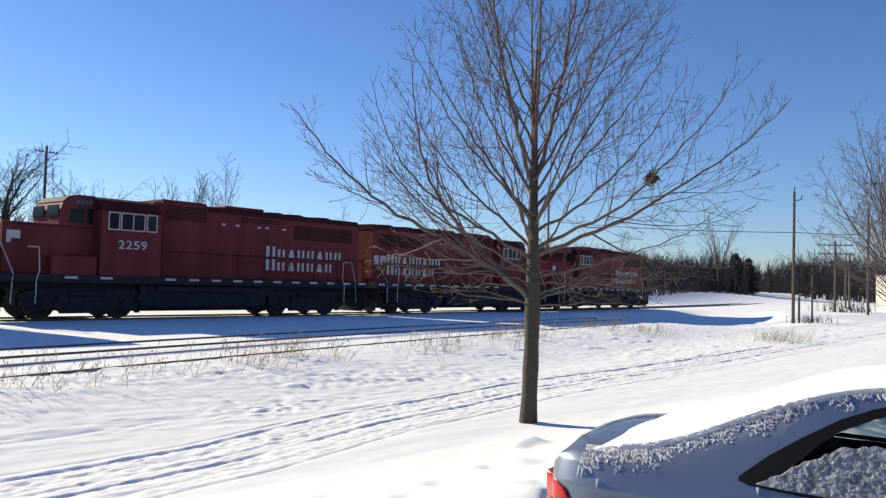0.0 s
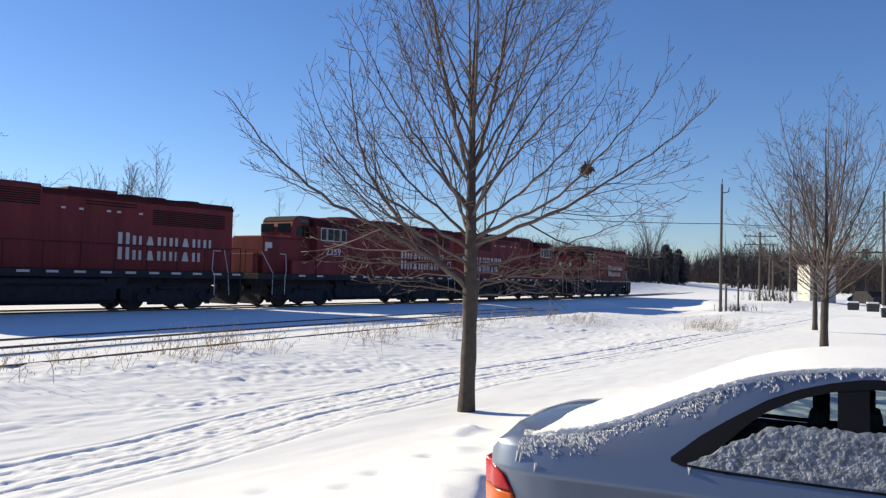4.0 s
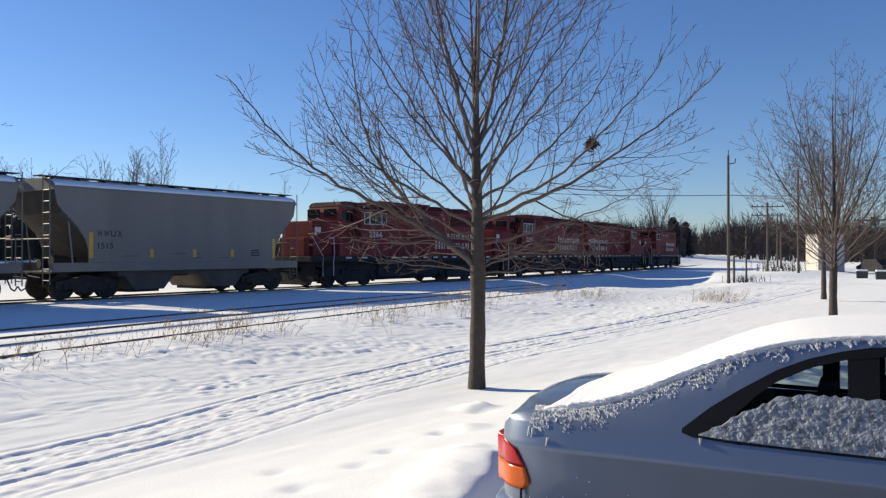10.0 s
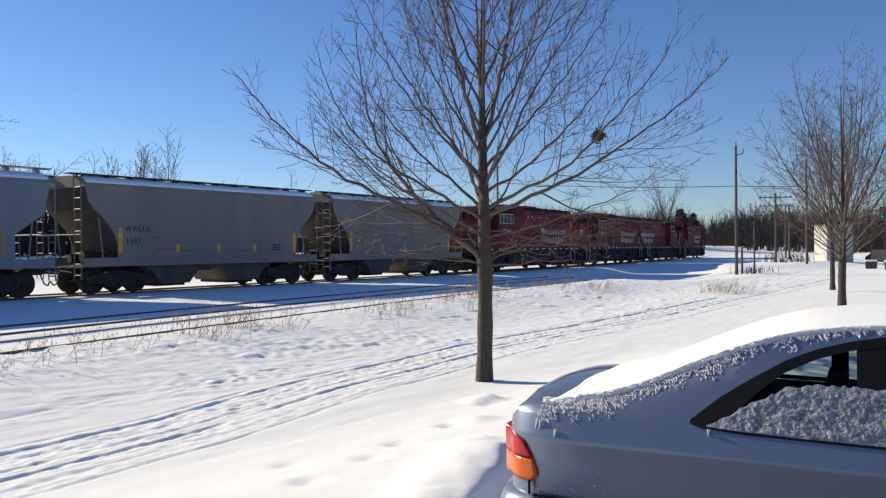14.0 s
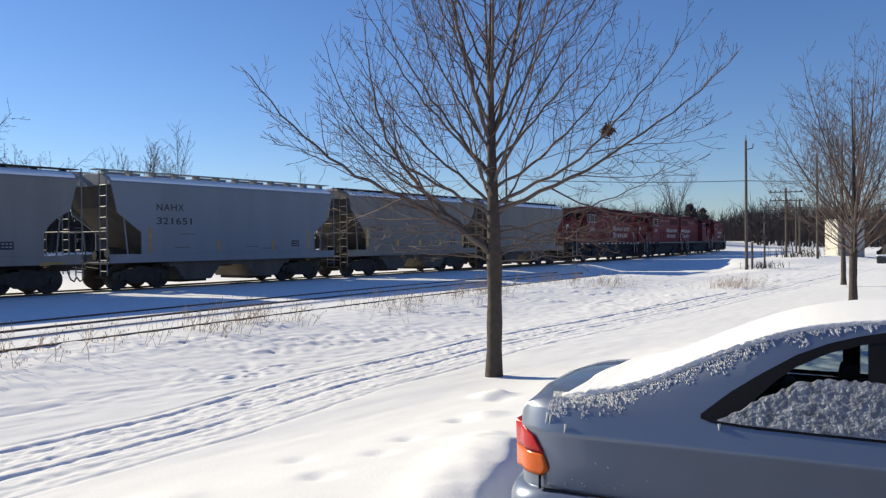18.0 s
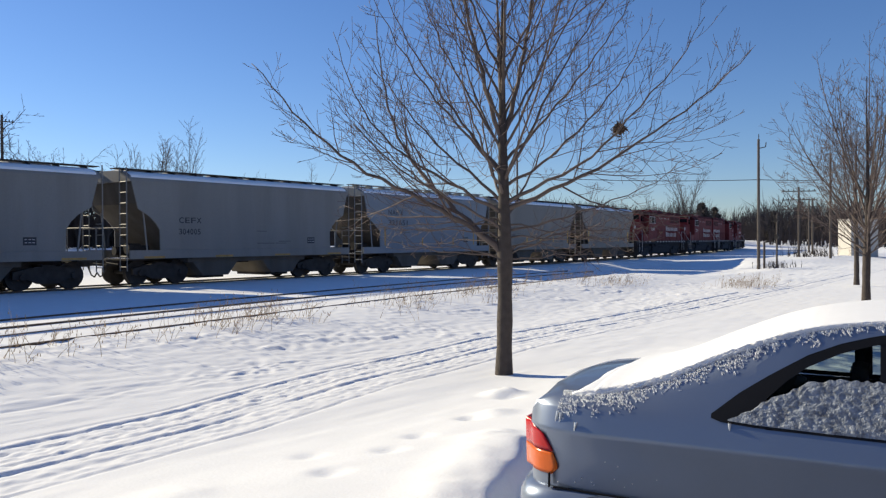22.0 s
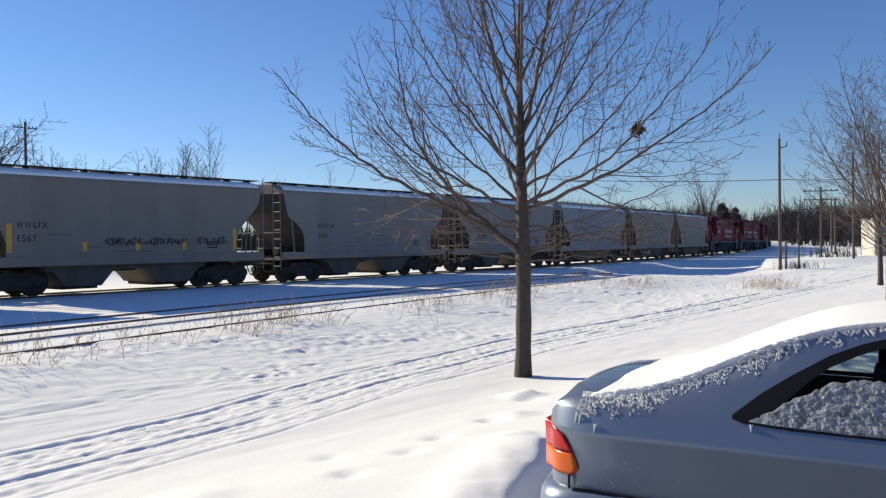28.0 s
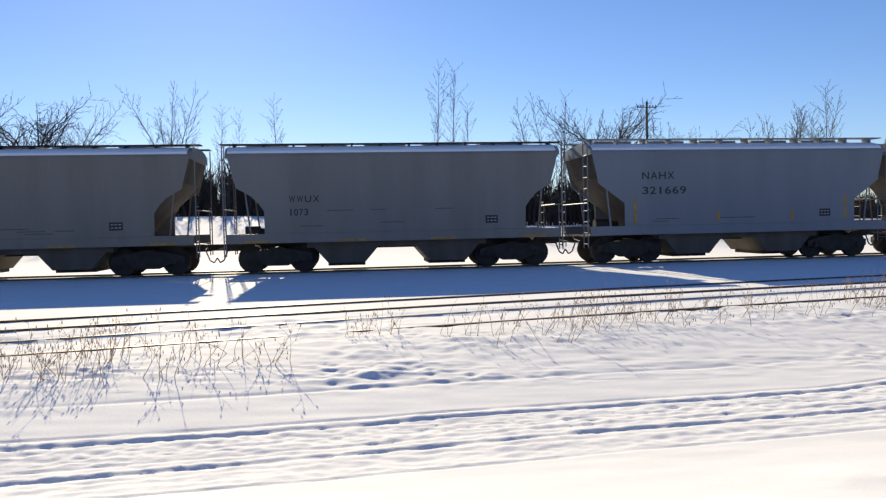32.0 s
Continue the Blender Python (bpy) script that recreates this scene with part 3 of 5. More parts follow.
def loco_truck(parent, x):
    bm = BM()
    for s in (-1, 1):
        y = s * 1.12
        prism(bm, [(-2.12, 0.86), (-1.7, 1.02), (1.7, 1.02), (2.12, 0.86), (2.12, 0.48), (1.75, 0.30), (0.95, 0.30), (0.75, 0.20), (-0.75, 0.20), (-0.95, 0.30), (-1.75, 0.30), (-2.12, 0.48)], y - 0.08, y + 0.08)
        for k in (-1.37, 1.37):
            box(bm, k - 0.24, y - 0.12, 0.33, k + 0.24, y + 0.12, 0.75, 0.03)
            rod(bm, (k, y + s * 0.1, 0.52), (k, y + s * 0.2, 0.52), 0.16, seg=12)
            rod(bm, (k + 0.45, y + s * 0.1, 0.72), (k + 0.45, y + s * 0.24, 0.72), 0.11, seg=8)
        rod(bm, (-0.55, y, 0.35), (-0.55, y, 0.8), 0.1, seg=8)
        rod(bm, (0.55, y, 0.35), (0.55, y, 0.8), 0.1, seg=8)
    for s in (-1, 1):
        for k in (-2.05, -0.62, 0.62, 2.05):
            box(bm, k - 0.09, s * 0.78 - 0.06, 0.18, k + 0.09, s * 0.78 + 0.06, 0.86, 0.02)
        rod(bm, (-0.62, s * 1.22, 0.86), (0.62, s * 1.22, 0.86), 0.1, seg=8)
    box(bm, -0.4, -1.1, 0.55, 0.4, 1.1, 0.98)
    box(bm, -1.9, -0.5, 0.4, 1.9, 0.5, 0.92)
    t = part("truck", bm, BLACK, parent)
    t.matrix_basis = pose(x, 0, 0)
    for k in (-1.37, 1.37):
        wheelset(t, k, 0.51, 0.505)
    return t


def diesel_engine(m, label, number, near):
    """Four-axle road switcher with the cab towards -x. near: which side (-1 or 1) faces the camera, for the markings."""
    g = empty("locomotive", m, label, "locomotive", "engines of the train")
    # frame and walkway
    bm = BM()
    box(bm, -8.2, -1.5, 1.22, 8.2, 1.5, 1.48, 0.02)
    box(bm, -7.9, -1.0, 0.95, 7.9, 1.0, 1.22)
    part("underframe", bm, BLACK, g)
    bm = BM()
    prism(bm, [(-1.25, 1.2), (1.25, 1.2), (1.36, 0.95), (1.28, 0.4), (0.9, 0.24), (-0.9, 0.24), (-1.28, 0.4), (-1.36, 0.95)], -3.0, 2.5, axis="x", bevel=0.03)
    part("fuel_tank", bm, BLACK, g)
    for e in (-1, 1):
        loco_truck(g, e * 4.85)
    for s in (-1, 1):
        part("air_reservoir", rod(BM(), (-2.4, s * 1.36, 1.05), (1.9, s * 1.36, 1.05), 0.13, seg=10), BLACK, g)
        part("equipment_box", box(BM(), 2.1, s * 1.2 - 0.15, 0.8, 2.9, s * 1.2 + 0.15, 1.2, 0.02), BLACK, g)
    # bodies
    bm = BM()
    prof = [(-0.98, 1.48), (-0.98, 4.08), (-0.86, 4.23), (0.86, 4.23), (0.98, 4.08), (0.98, 1.48)]
    prism(bm, prof, -2.36, 7.93, axis="x", bevel=0.02)
    part("long_hood", bm, RED, g)
    bm = BM()
    prism(bm, [(-1.0, 1.48), (-1.0, 4.2), (-0.86, 4.36), (0.86, 4.36), (1.0, 4.2), (1.0, 1.48)], -2.02, -0.16, axis="x", bevel=0.02)
    box(bm, 0.97, -0.55, 4.24, 2.8, 0.55, 4.42, 0.04)
    part("dynamic_brake_housing", bm, RED, g)
    bm = BM()
    prism(bm, [(-0.99, 4.03), (-0.99, 4.10), (-0.87, 4.27), (0.87, 4.27), (0.99, 4.10), (0.99, 4.03)], -0.15, 7.95, axis="x")
    part("hood_roof", bm, RED_DARK, g, "soot-darkened hood roof")
    bm = BM()
    prism(bm, [(-1.51, 3.70), (-1.51, 3.74), (-1.16, 4.09), (-0.6, 4.21), (0.6, 4.21), (1.16, 4.09), (1.51, 3.74), (1.51, 3.70)], -4.63, -2.34, axis="x")
    part("cab_roof", bm, RED_DARK, g, "soot-darkened cab roof")
    for x in (3.6, 4.7, 6.3):
        part("roof_fan", rod(BM(), (x, 0, 4.24), (x, 0, 4.35), 0.52, seg=24), STEEL_DARK, g)
    part("roof_hatch", box(BM(), -1.8, -0.5, 4.34, -0.3, 0.5, 4.41, 0.02), STEEL_DARK, g)
    part("exhaust_stack", rod(BM(), (3.05, 0, 4.2), (3.05, 0, 4.46), 0.14, seg=10), STEEL_DARK, g)
    # hood doors, grilles
    for s in (-1, 1):
        for k in range(12):
            bm = BM()
            x = 0.1 + k * 0.6
            box(bm, x, s * 0.985 - 0.006, 1.66, x + 0.5, s * 0.985 + 0.006, 3.1, 0.004)
            box(bm, x + 0.43, s * 0.995 - 0.01, 2.3, x + 0.46, s * 0.995 + 0.01, 2.45)
            part("hood_door", bm, RED, g)
        for x0, x1, z0, z1 in ((-1.95, -0.25, 3.63, 4.18), (4.1, 7.5, 3.25, 3.85), (1.4, 3.4, 3.80, 4.0)):
            bm = BM()
            y = s * (1.003 if x0 < 0 else 0.985)
            n = int((z1 - z0) / 0.07)
            for k in range(n):
                z = z0 + k * (z1 - z0) / n
                box(bm, x0, y - 0.015, z, x1, y + 0.015, z + 0.045)
            part("air_grille", bm, SOOT, g, "sooty air intake grille")
    # cab
    bm = BM()
    prof = [(-1.5, 1.48), (-1.5, 3.72), (-1.15, 4.06), (-0.6, 4.18), (0.6, 4.18), (1.15, 4.06), (1.5, 3.72), (1.5, 1.48)]
    prism(bm, prof, -4.61, -2.36, axis="x", bevel=0.025)
    cab = part("cab", bm, RED, g)
    bm = BM()
    prism(bm, [(-5.80, 3.10), (-5.80, 3.50), (-5.68, 3.92), (-5.5, 4.10), (-5.2, 4.17), (-4.6, 4.17), (-4.6, 3.10)], -1.0, 1.0, bevel=0.03)
    brow = part("cab_front", bm, RED, cab)
    bm = BM()
    prism(bm, [(-5.70, 3.93), (-5.52, 4.115), (-5.21, 4.185), (-4.60, 4.185), (-4.60, 4.15), (-5.21, 4.15), (-5.48, 4.08), (-5.66, 3.93)], -1.01, 1.01)
    part("brow_roof", bm, SOOT, cab, "soot-darkened roof over the windshield")
    for s in (-1, 1):
        bm = BM()
        prism(bm, [(-5.5, 3.24), (-5.44, 3.7), (-4.96, 3.74), (-4.96, 3.24)], s * 1.003 - 0.01, s * 1.003 + 0.01)
        part("windshield", bm, GLASS_DARK, brow)
        bm = BM()
        box(bm, -5.32, s * 1.004 - 0.01, 3.85, -4.70, s * 1.004 + 0.01, 4.05)
        board = part("number_board", bm, INK, brow)
        for k in range(4):
            bm = BM()
            box(bm, -5.25 + k * 0.14, s * 1.016 - 0.003, 3.89, -5.16 + k * 0.14, s * 1.016 + 0.003, 4.01)
            part("digit_bar", bm, FADED, board)
        bm = BM()
        box(bm, -4.87, s * 1.004 - 0.01, 3.22, -4.66, s * 1.004 + 0.01, 3.74)
        part("windshield", bm, GLASS_DARK, brow)
        for x0, x1 in ((-4.37, -3.96), (-3.92, -3.02), (-2.96, -2.56)):
            bm = BM()
            y = s * 1.503
            box(bm, x0, y - 0.012, 3.06, x1, y + 0.012, 3.68)
            w = part("cab_window", bm, WHITE, cab, "side window in a white frame")
            y = s * 1.516
            panes = ((x0 + 0.04, x1 - 0.04),) if x1 - x0 < 0.6 else ((x0 + 0.04, (x0 + x1) / 2 - 0.02), ((x0 + x1) / 2 + 0.02, x1 - 0.04))
            for a, b in panes:
                bm = BM()
                box(bm, a, y - 0.004, 3.10, b, y + 0.004, 3.64)
                part("pane", bm, GLASS_DARK, w)
    bm = BM()
    for x in (-5.79,):
        for y in (-0.55, 0.55):
            box(bm, x - 0.05, y - 0.4, 3.42, x, y + 0.4, 3.8)
    part("front_window", bm, GLASS_DARK, cab)
    # short nose
    bm = BM()
    prism(bm, [(-1.02, 1.48), (-1.02, 3.04), (-0.9, 3.15), (0.9, 3.15), (1.02, 3.04), (1.02, 1.48)], -7.53, -4.6, axis="x", bevel=0.05)
    nose = part("nose", bm, RED, g)
    for s in (-1, 1):
        bm = BM()
        box(bm, -6.2, s * 1.25 - 0.24, 1.48, -4.7, s * 1.25 + 0.24, 2.1, 0.03)
        part("battery_box", bm, RED, g)
    bm = BM()
    box(bm, -7.88, -0.8, 1.48, -7.54, 0.8, 2.35, 0.03)
    part("nose_locker", bm, RED, nose)
    # company mark as plain white blocks on nose and hood, number under the cab windows
    bm = BM()
    y = near * 1.024
    box(bm, -7.42, y - 0.006, 2.47, -7.29, y + 0.006, 2.86)
    box(bm, -7.29, y - 0.006, 2.60, -7.01, y + 0.006, 2.86)
    part("emblem", bm, WHITE, nose, "white company mark")
    for z, n_bars in ((2.42, 8), (1.88, 7)):
        for k in range(n_bars):
            bm = BM()
            w, hk = (0.50, 0.46) if k == 0 else (0.40, 0.36)
            x = 2.68 if k == 0 else 3.28 + (k - 1) * 0.53
            if near > 0:
                x = 9.6 - x - w
            y = near * 0.999
            if k % 3 == 2:
                prism(bm, [(x + 0.04, z), (x + w - 0.04, z), (x + w * 0.66, z + hk), (x + w * 0.34, z + hk)], y - 0.006, y + 0.006)
            else:
                box(bm, x, y - 0.006, z, x + w * 0.32, y + 0.006, z + hk)
                box(bm, x + w * 0.64, y - 0.006, z, x + w * 0.92, y + 0.006, z + hk)
            part("name_block", bm, WHITE, g, "faded white block of the company name")
    for k in range(5):
        bm = BM()
        x = (0.5, 1.15, 2.2, 2.6, 3.5)[k]
        box(bm, x, near * 0.99 - 0.006, 3.58, x + 0.16, near * 0.99 + 0.006, 3.65)
        part("stencil_bar", bm, WHITE, g)
    if near > 0:
        bm = BM()
        y = near * 0.999
        box(bm, 7.25, y - 0.006, 2.35, 7.38, y + 0.006, 2.78)
        box(bm, 6.97, y - 0.006, 2.50, 7.25, y + 0.006, 2.78)
        box(bm, 7.5, y - 0.006, 2.35, 7.84, y + 0.006, 2.78)
        part("emblem", bm, WHITE, g, "white company mark")
    if number:
        mm = letters_pose(-4.0, 2.43, -1.506) if near < 0 else pose(-2.9, 1.506, 2.43, 90, 0, 180)
        lettering("digit", number, 0.29, mm, WHITE, cab, "white painted digit", width=1.10)
    # sill reflectors, handrails, steps, couplers
    for s in (-1, 1):
        for k in range(13):
            bm = BM()
            x = (-5.75, -4.55)[k] if k < 2 else -2.14 + (k - 2) * 0.97
            box(bm, x, s * 1.503 - 0.004, 1.36, x + 0.42, s * 1.503 + 0.004, 1.44)
            part("sill_reflector", bm, WHITE, g, "white reflective strip")
        bm = BM()
        for k in range(8):
            x = -1.6 + k * 1.3
            rod(bm, (x, s * 1.44, 1.48), (x, s * 1.44, 2.42), 0.016, seg=5)
        rod(bm, (-2.2, s * 1.44, 2.42), (7.8, s * 1.44, 2.42), 0.016, seg=5)
        part("handrail", bm, RED_DARK, g)
        for e in (-1, 1):
            bm = BM()
            x = e * 7.5
            bent_rod(bm, [(x - e * 0.55, s * 1.48, 2.35), (x - e * 0.9, s * 1.48, 2.35), (x - e * 0.95, s * 1.48, 1.6), (x - e * 0.85, s * 1.52, 1.3), (x - e * 0.85, s * 1.52, 0.55)], 0.02)
            bent_rod(bm, [(x + e * 0.05, s * 0.95, 2.45), (x - e * 0.15, s * 1.48, 1.5), (x - e * 0.1, s * 1.52, 0.55)], 0.02)
            part("grab_rail", bm, WHITE, g, "white painted step rail")
            for k in range(4):
                part("step", box(BM(), x - 0.52 if e > 0 else x - 0.08, s * 1.4 - 0.12, 0.42 + k * 0.27, x - 0.02 if e > 0 else x + 0.42, s * 1.4 + 0.12, 0.46 + k * 0.27), BLACK, g)
    for e in (-1, 1):
        bm = BM()
        box(bm, min(e * 8.05, e * 8.6), -0.12, 0.72, max(e * 8.05, e * 8.6), 0.12, 0.96, 0.03)
        prism(bm, [(-1.4, 0.75), (1.4, 0.75), (1.3, 0.15), (-1.3, 0.15)], e * 8.0 - 0.04, e * 8.0 + 0.04, axis="x")
        bent_rod(bm, [(e * 8.05, -0.5, 0.8), (e * 8.25, -0.5, 0.45), (e * 8.45, -0.45, 0.4), (e * 8.55, -0.4, 0.6)], 0.03)
        part("coupler", bm, BLACK, g)
        bm = BM()
        for y in (-1.3, -0.55, 0.55, 1.3):
            rod(bm, (e * 8.12, y, 1.48), (e * 8.12, y, 2.5), 0.02, seg=5)
        rod(bm, (e * 8.12, -1.3, 2.5), (e * 8.12, -0.55, 2.5), 0.02, seg=5)
        rod(bm, (e * 8.12, 0.55, 2.5), (e * 8.12, 1.3, 2.5), 0.02, seg=5)
        part("end_rail", bm, RED_DARK, g)
        for y in (-1.2, 1.2):
            part("step_plate", box(BM(), e * 8.02 - 0.03, y - 0.28, 0.3, e * 8.02 + 0.03, y + 0.28, 1.22, 0.01), BLACK, g)
    return g


TRAIN = []      # (thing, coupling at its +x end, half length, turned)
def add_vehicle(ob, k, half, turned=False):
    TRAIN.append((ob, k, half, turned))
    return ob


add_vehicle(diesel_engine(pose(50, TRACK_Y, 0), "red four-axle diesel engine with black frame, leading the train", "", -1), -2, 8.25)
add_vehicle(diesel_engine(pose(33, TRACK_Y, 0), "red four-axle diesel engine running with its hood end rearward", "", 1), -1, 8.25, True)
add_vehicle(diesel_engine(pose(16.5, TRACK_Y, 0), "faded red diesel engine numbered 2259 with white lettering", "2259", -1), 0, 8.565)
add_vehicle(diesel_engine(pose(0, TRACK_Y, 0), "faded red diesel engine numbered 2266, last of four", "2266", -1), 1, 8.565)
for k, (mark, number, paint, style, label) in enumerate((
        ("WWUX", "1515", GREY_WARM, "strips", "warm grey covered hopper car with tall yellow strips, number 1515"),
        ("WWUX", "1597", GREY_WARM, "strips", "warm grey covered hopper car with tall yellow strips, number 1597"),
        ("NAHX", "321651", GREY_BLUE, "board", "pale blue-grey covered hopper car with open roof walk, number 321651"),
        ("CEFX", "304005", GREY, "sill", "grey covered hopper car with yellow sill strips, number 304005"),
        ("WWUX", "1001", GREY, "sill", "grey covered hopper car with yellow sill strips, number 1001"),
        ("WWUX", "1567", GREY_WARM, "strips", "warm grey covered hopper car with black scrawled graffiti, number 1567"),
        ("NAHX", "321669", GREY_BLUE, "board", "pale blue-grey covered hopper car with open roof walk, number 321669"),
        ("WWUX", "1073", GREY, "sill", "grey covered hopper car with a black stencil panel"),
        ("", "", GREY_WARM, "sill", "warm grey covered hopper car near the rear of the train"),
        ("", "", GREY, "sill", "grey covered hopper car at the rear of the train"))):
    add_vehicle(covered_hopper(pose(-20 - 12 * k, TRACK_Y, 0), label, paint, mark, number, style), 2 + k, 6.05)


# ---- trees ----
def tube(verts, faces, pts, radii, seg):
    """A tapering tube along points, added to plain lists."""
    base = len(verts)
    n = len(pts)
    ref = None
    for k, p in enumerate(pts):
        d = pts[min(k + 1, n - 1)] - pts[max(k - 1, 0)]
        d = d.normalized() if d.length > 1e-9 else Vector((0, 0, 1))
        s = d.orthogonal().normalized() if ref is None else (ref - d * ref.dot(d)).normalized()
        ref = s
        q = d.cross(s)
        for j in range(seg):
            a = j * math.tau / seg
            verts.append(p + (s * math.cos(a) + q * math.sin(a)) * radii[k])
    for k in range(n - 1):
        for j in range(seg):
            faces.append((base + k * seg + j, base + k * seg + (j + 1) % seg, base + (k + 1) * seg + (j + 1) % seg, base + (k + 1) * seg + j))
    faces.append(tuple(base + (n - 1) * seg + j for j in range(seg)))


def shoot(rnd, p, d, length, r, n, lift, wander, rise=-1.0):
    """A branch line from p towards d, bending upwards by lift and wandering."""
    pts, radii = [p.copy()], [r]
    d = d.normalized()
    for k in range(n):
        d = (d + Vector((rnd.gauss(0, wander), rnd.gauss(0, wander), rnd.gauss(0, wander) + lift / n))).normalized()
        d.z = max(d.z, rise)
        p = p + d * (length / n)
        pts.append(p)
        radii.append(r * (1 - 0.85 * (k + 1) / n))
    return pts, radii


def along(pts, f):
    k = f * (len(pts) - 1)
    i = min(int(k), len(pts) - 2)
    return pts[i].lerp(pts[i + 1], k - i), (pts[i + 1] - pts[i]).normalized()


def side_dir(rnd, d, angle):
    s = d.orthogonal().normalized()
    s.rotate(Matrix.Rotation(rnd.uniform(0, math.tau), 3, d))
    return (d * math.cos(angle) + s * math.sin(angle)).normalized()


def limb_line(rnd, p, az, els, length, r, step_, kink, tip=0.12):
    """A limb from p: its elevation glides through els (degrees) along its length, and it zigzags from bud to bud."""
    n = max(4, int(length / step_))
    pts, radii = [p.copy()], [r]
    side = 1
    drift = rnd.uniform(-0.25, 0.25)
    for k in range(n):
        f = (k + 0.5) / n
        el = radians(float(np.interp(f * (len(els) - 1), range(len(els)), els)) + side * kink + rnd.gauss(0, kink * 0.5))
        a = radians(az) + drift * f + radians(side * kink * 0.8 + rnd.gauss(0, kink * 0.5))
        side = -side
        p = p + Vector((math.cos(a) * math.cos(el), math.sin(a) * math.cos(el), math.sin(el))) * (length / n)
        pts.append(p)
        radii.append(r * (1 - (1 - tip) * ((k + 1) / n) ** 0.65))
    return pts, radii


def ramify(rnd, tv, tf, pts, radii, length, level, spacing, thin, up=0.35, spread=(0.5, 0.95), start=0.16, share=0.52):
    """Side branches along a branch, alternating round it, and theirs in turn down to short spurs."""
    n = max(2, int(length * (1 - start) / spacing))
    turn = rnd.uniform(0, math.tau)
    for k in range(n):
        f = start + (1 - start) * (k + rnd.random()) / n
        f = min(f, 0.985)
        p, d = along(pts, f)
        r_here = float(np.interp(f * (len(radii) - 1), range(len(radii)), radii))
        ln = length * (share * (1 - f) + 0.10) * rnd.uniform(0.45, 1.2)
        if ln < 0.05:
            continue
        turn += math.pi + rnd.uniform(-0.9, 0.9)
        ax = d.orthogonal().normalized()
        ax.rotate(Matrix.Rotation(turn, 3, d))
        ang = rnd.uniform(*spread)
        q = d * math.cos(ang) + ax * math.sin(ang)
        rr = max(r_here * rnd.uniform(0.38, 0.58), thin)
        m = 3 if ln < 0.2 else 5 if ln < 0.7 else 9
        line, qr = shoot(rnd, p, q, ln, rr, m, up, 0.075)
        tube(tv, tf, line, [max(x, thin) for x in qr], 5 if rr > 0.012 else 3)
        if level:
            ramify(rnd, tv, tf, line, [max(x, thin) for x in qr], ln, level - 1, spacing * 0.8, thin, up, spread, 0.12, share)


def verge_tree(label, base, seed, height, fork, r0, limbs, turn=0.0, level=2, spacing=0.235, thin=0.0034, step_=0.24, kink=6.0):
    """A bare young shade tree: trunk, each limb as a part, and its fine branches as one crown. limbs: height of the start, azimuth, length, elevations, radius."""
    rnd = random.Random(seed)
    t = empty("tree", Matrix.Translation(base), label, "tree", "bare verge trees")
    pts, radii = [], []
    n = 30
    for k in range(n + 1):
        z = height * k / n
        pts.append(Vector((math.sin(z * 1.3 + seed) * 0.022 - math.sin(seed) * 0.022, math.cos(z * 1.1 + seed) * 0.022 - math.cos(seed) * 0.022, z)))
        knot = 1 + 0.05 * math.sin(z * 9 + seed) + 0.16 * math.exp(-((z - fork) / 0.16) ** 2)
        radii.append(max(0.008, r0 * float(np.interp(z / fork, [0, 0.1, 1, 1.6, 2.3, height / fork], [1.16, 1.0, 0.86, 0.66, 0.44, 0.05])) * knot))
    pts[0].z -= 0.15
    tv, tf = [], []
    tube(tv, tf, pts, radii, 16)
    mesh_from("trunk", tv, tf, BARK, t)
    cv, cf = [], []
    for z, az, ln, els, r in limbs:
        p, _ = along(pts, min(z / height, 0.98))
        q, qr = limb_line(rnd, p, turn + az, els, ln, r, step_, kink)
        lv, lf = [], []
        tube(lv, lf, q, [max(x, thin) for x in qr], 8)
        mesh_from("limb", lv, lf, LIMB, t)
        ramify(rnd, cv, cf, q, qr, ln, level if r > 0.012 else level - 1, spacing, thin)
    ramify(rnd, cv, cf, pts[15:], radii[15:], height * 0.5, level - 1, spacing, thin, share=0.3)
    mesh_from("crown", cv, cf, TWIG, t, "dense bare brown twigs")
    return t


# limbs of the spreading tree, azimuth counted from the direction along the verge
SPREAD_BACK = [(1.72, 180, 4.9, (43, 30, 24, 36, 50, 52), 0.052), (1.75, 171, 4.5, (44, 38, 50, 70, 82, 84), 0.046), (2.35, 187, 3.9, (28, 32, 34, 50, 70, 76), 0.034), (2.5, 158, 3.7, (36, 40, 46, 56, 62), 0.030),
               (2.9, 196, 3.5, (44, 46, 52, 58, 60), 0.028), (2.95, 178, 3.7, (48, 52, 58, 64, 62), 0.030), (3.3, 166, 3.6, (54, 58, 62, 70, 72), 0.027), (2.1, 200, 3.4, (30, 28, 34, 44, 56), 0.026)]
SPREAD_FORE = [(2.42, 2, 4.3, (20, 26, 32, 36, 44), 0.042), (2.5, -12, 3.9, (24, 28, 40, 52, 60), 0.034), (2.75, 9, 3.6, (30, 38, 48, 60, 66), 0.030), (2.85, -16, 3.7, (58, 62, 60, 55, 70), 0.030),
               (3.1, 5, 3.6, (46, 48, 52, 58, 66), 0.028), (3.5, -7, 3.4, (55, 60, 62, 68), 0.026), (2.1, 14, 3.3, (14, 14, 20, 28, 34), 0.022)]
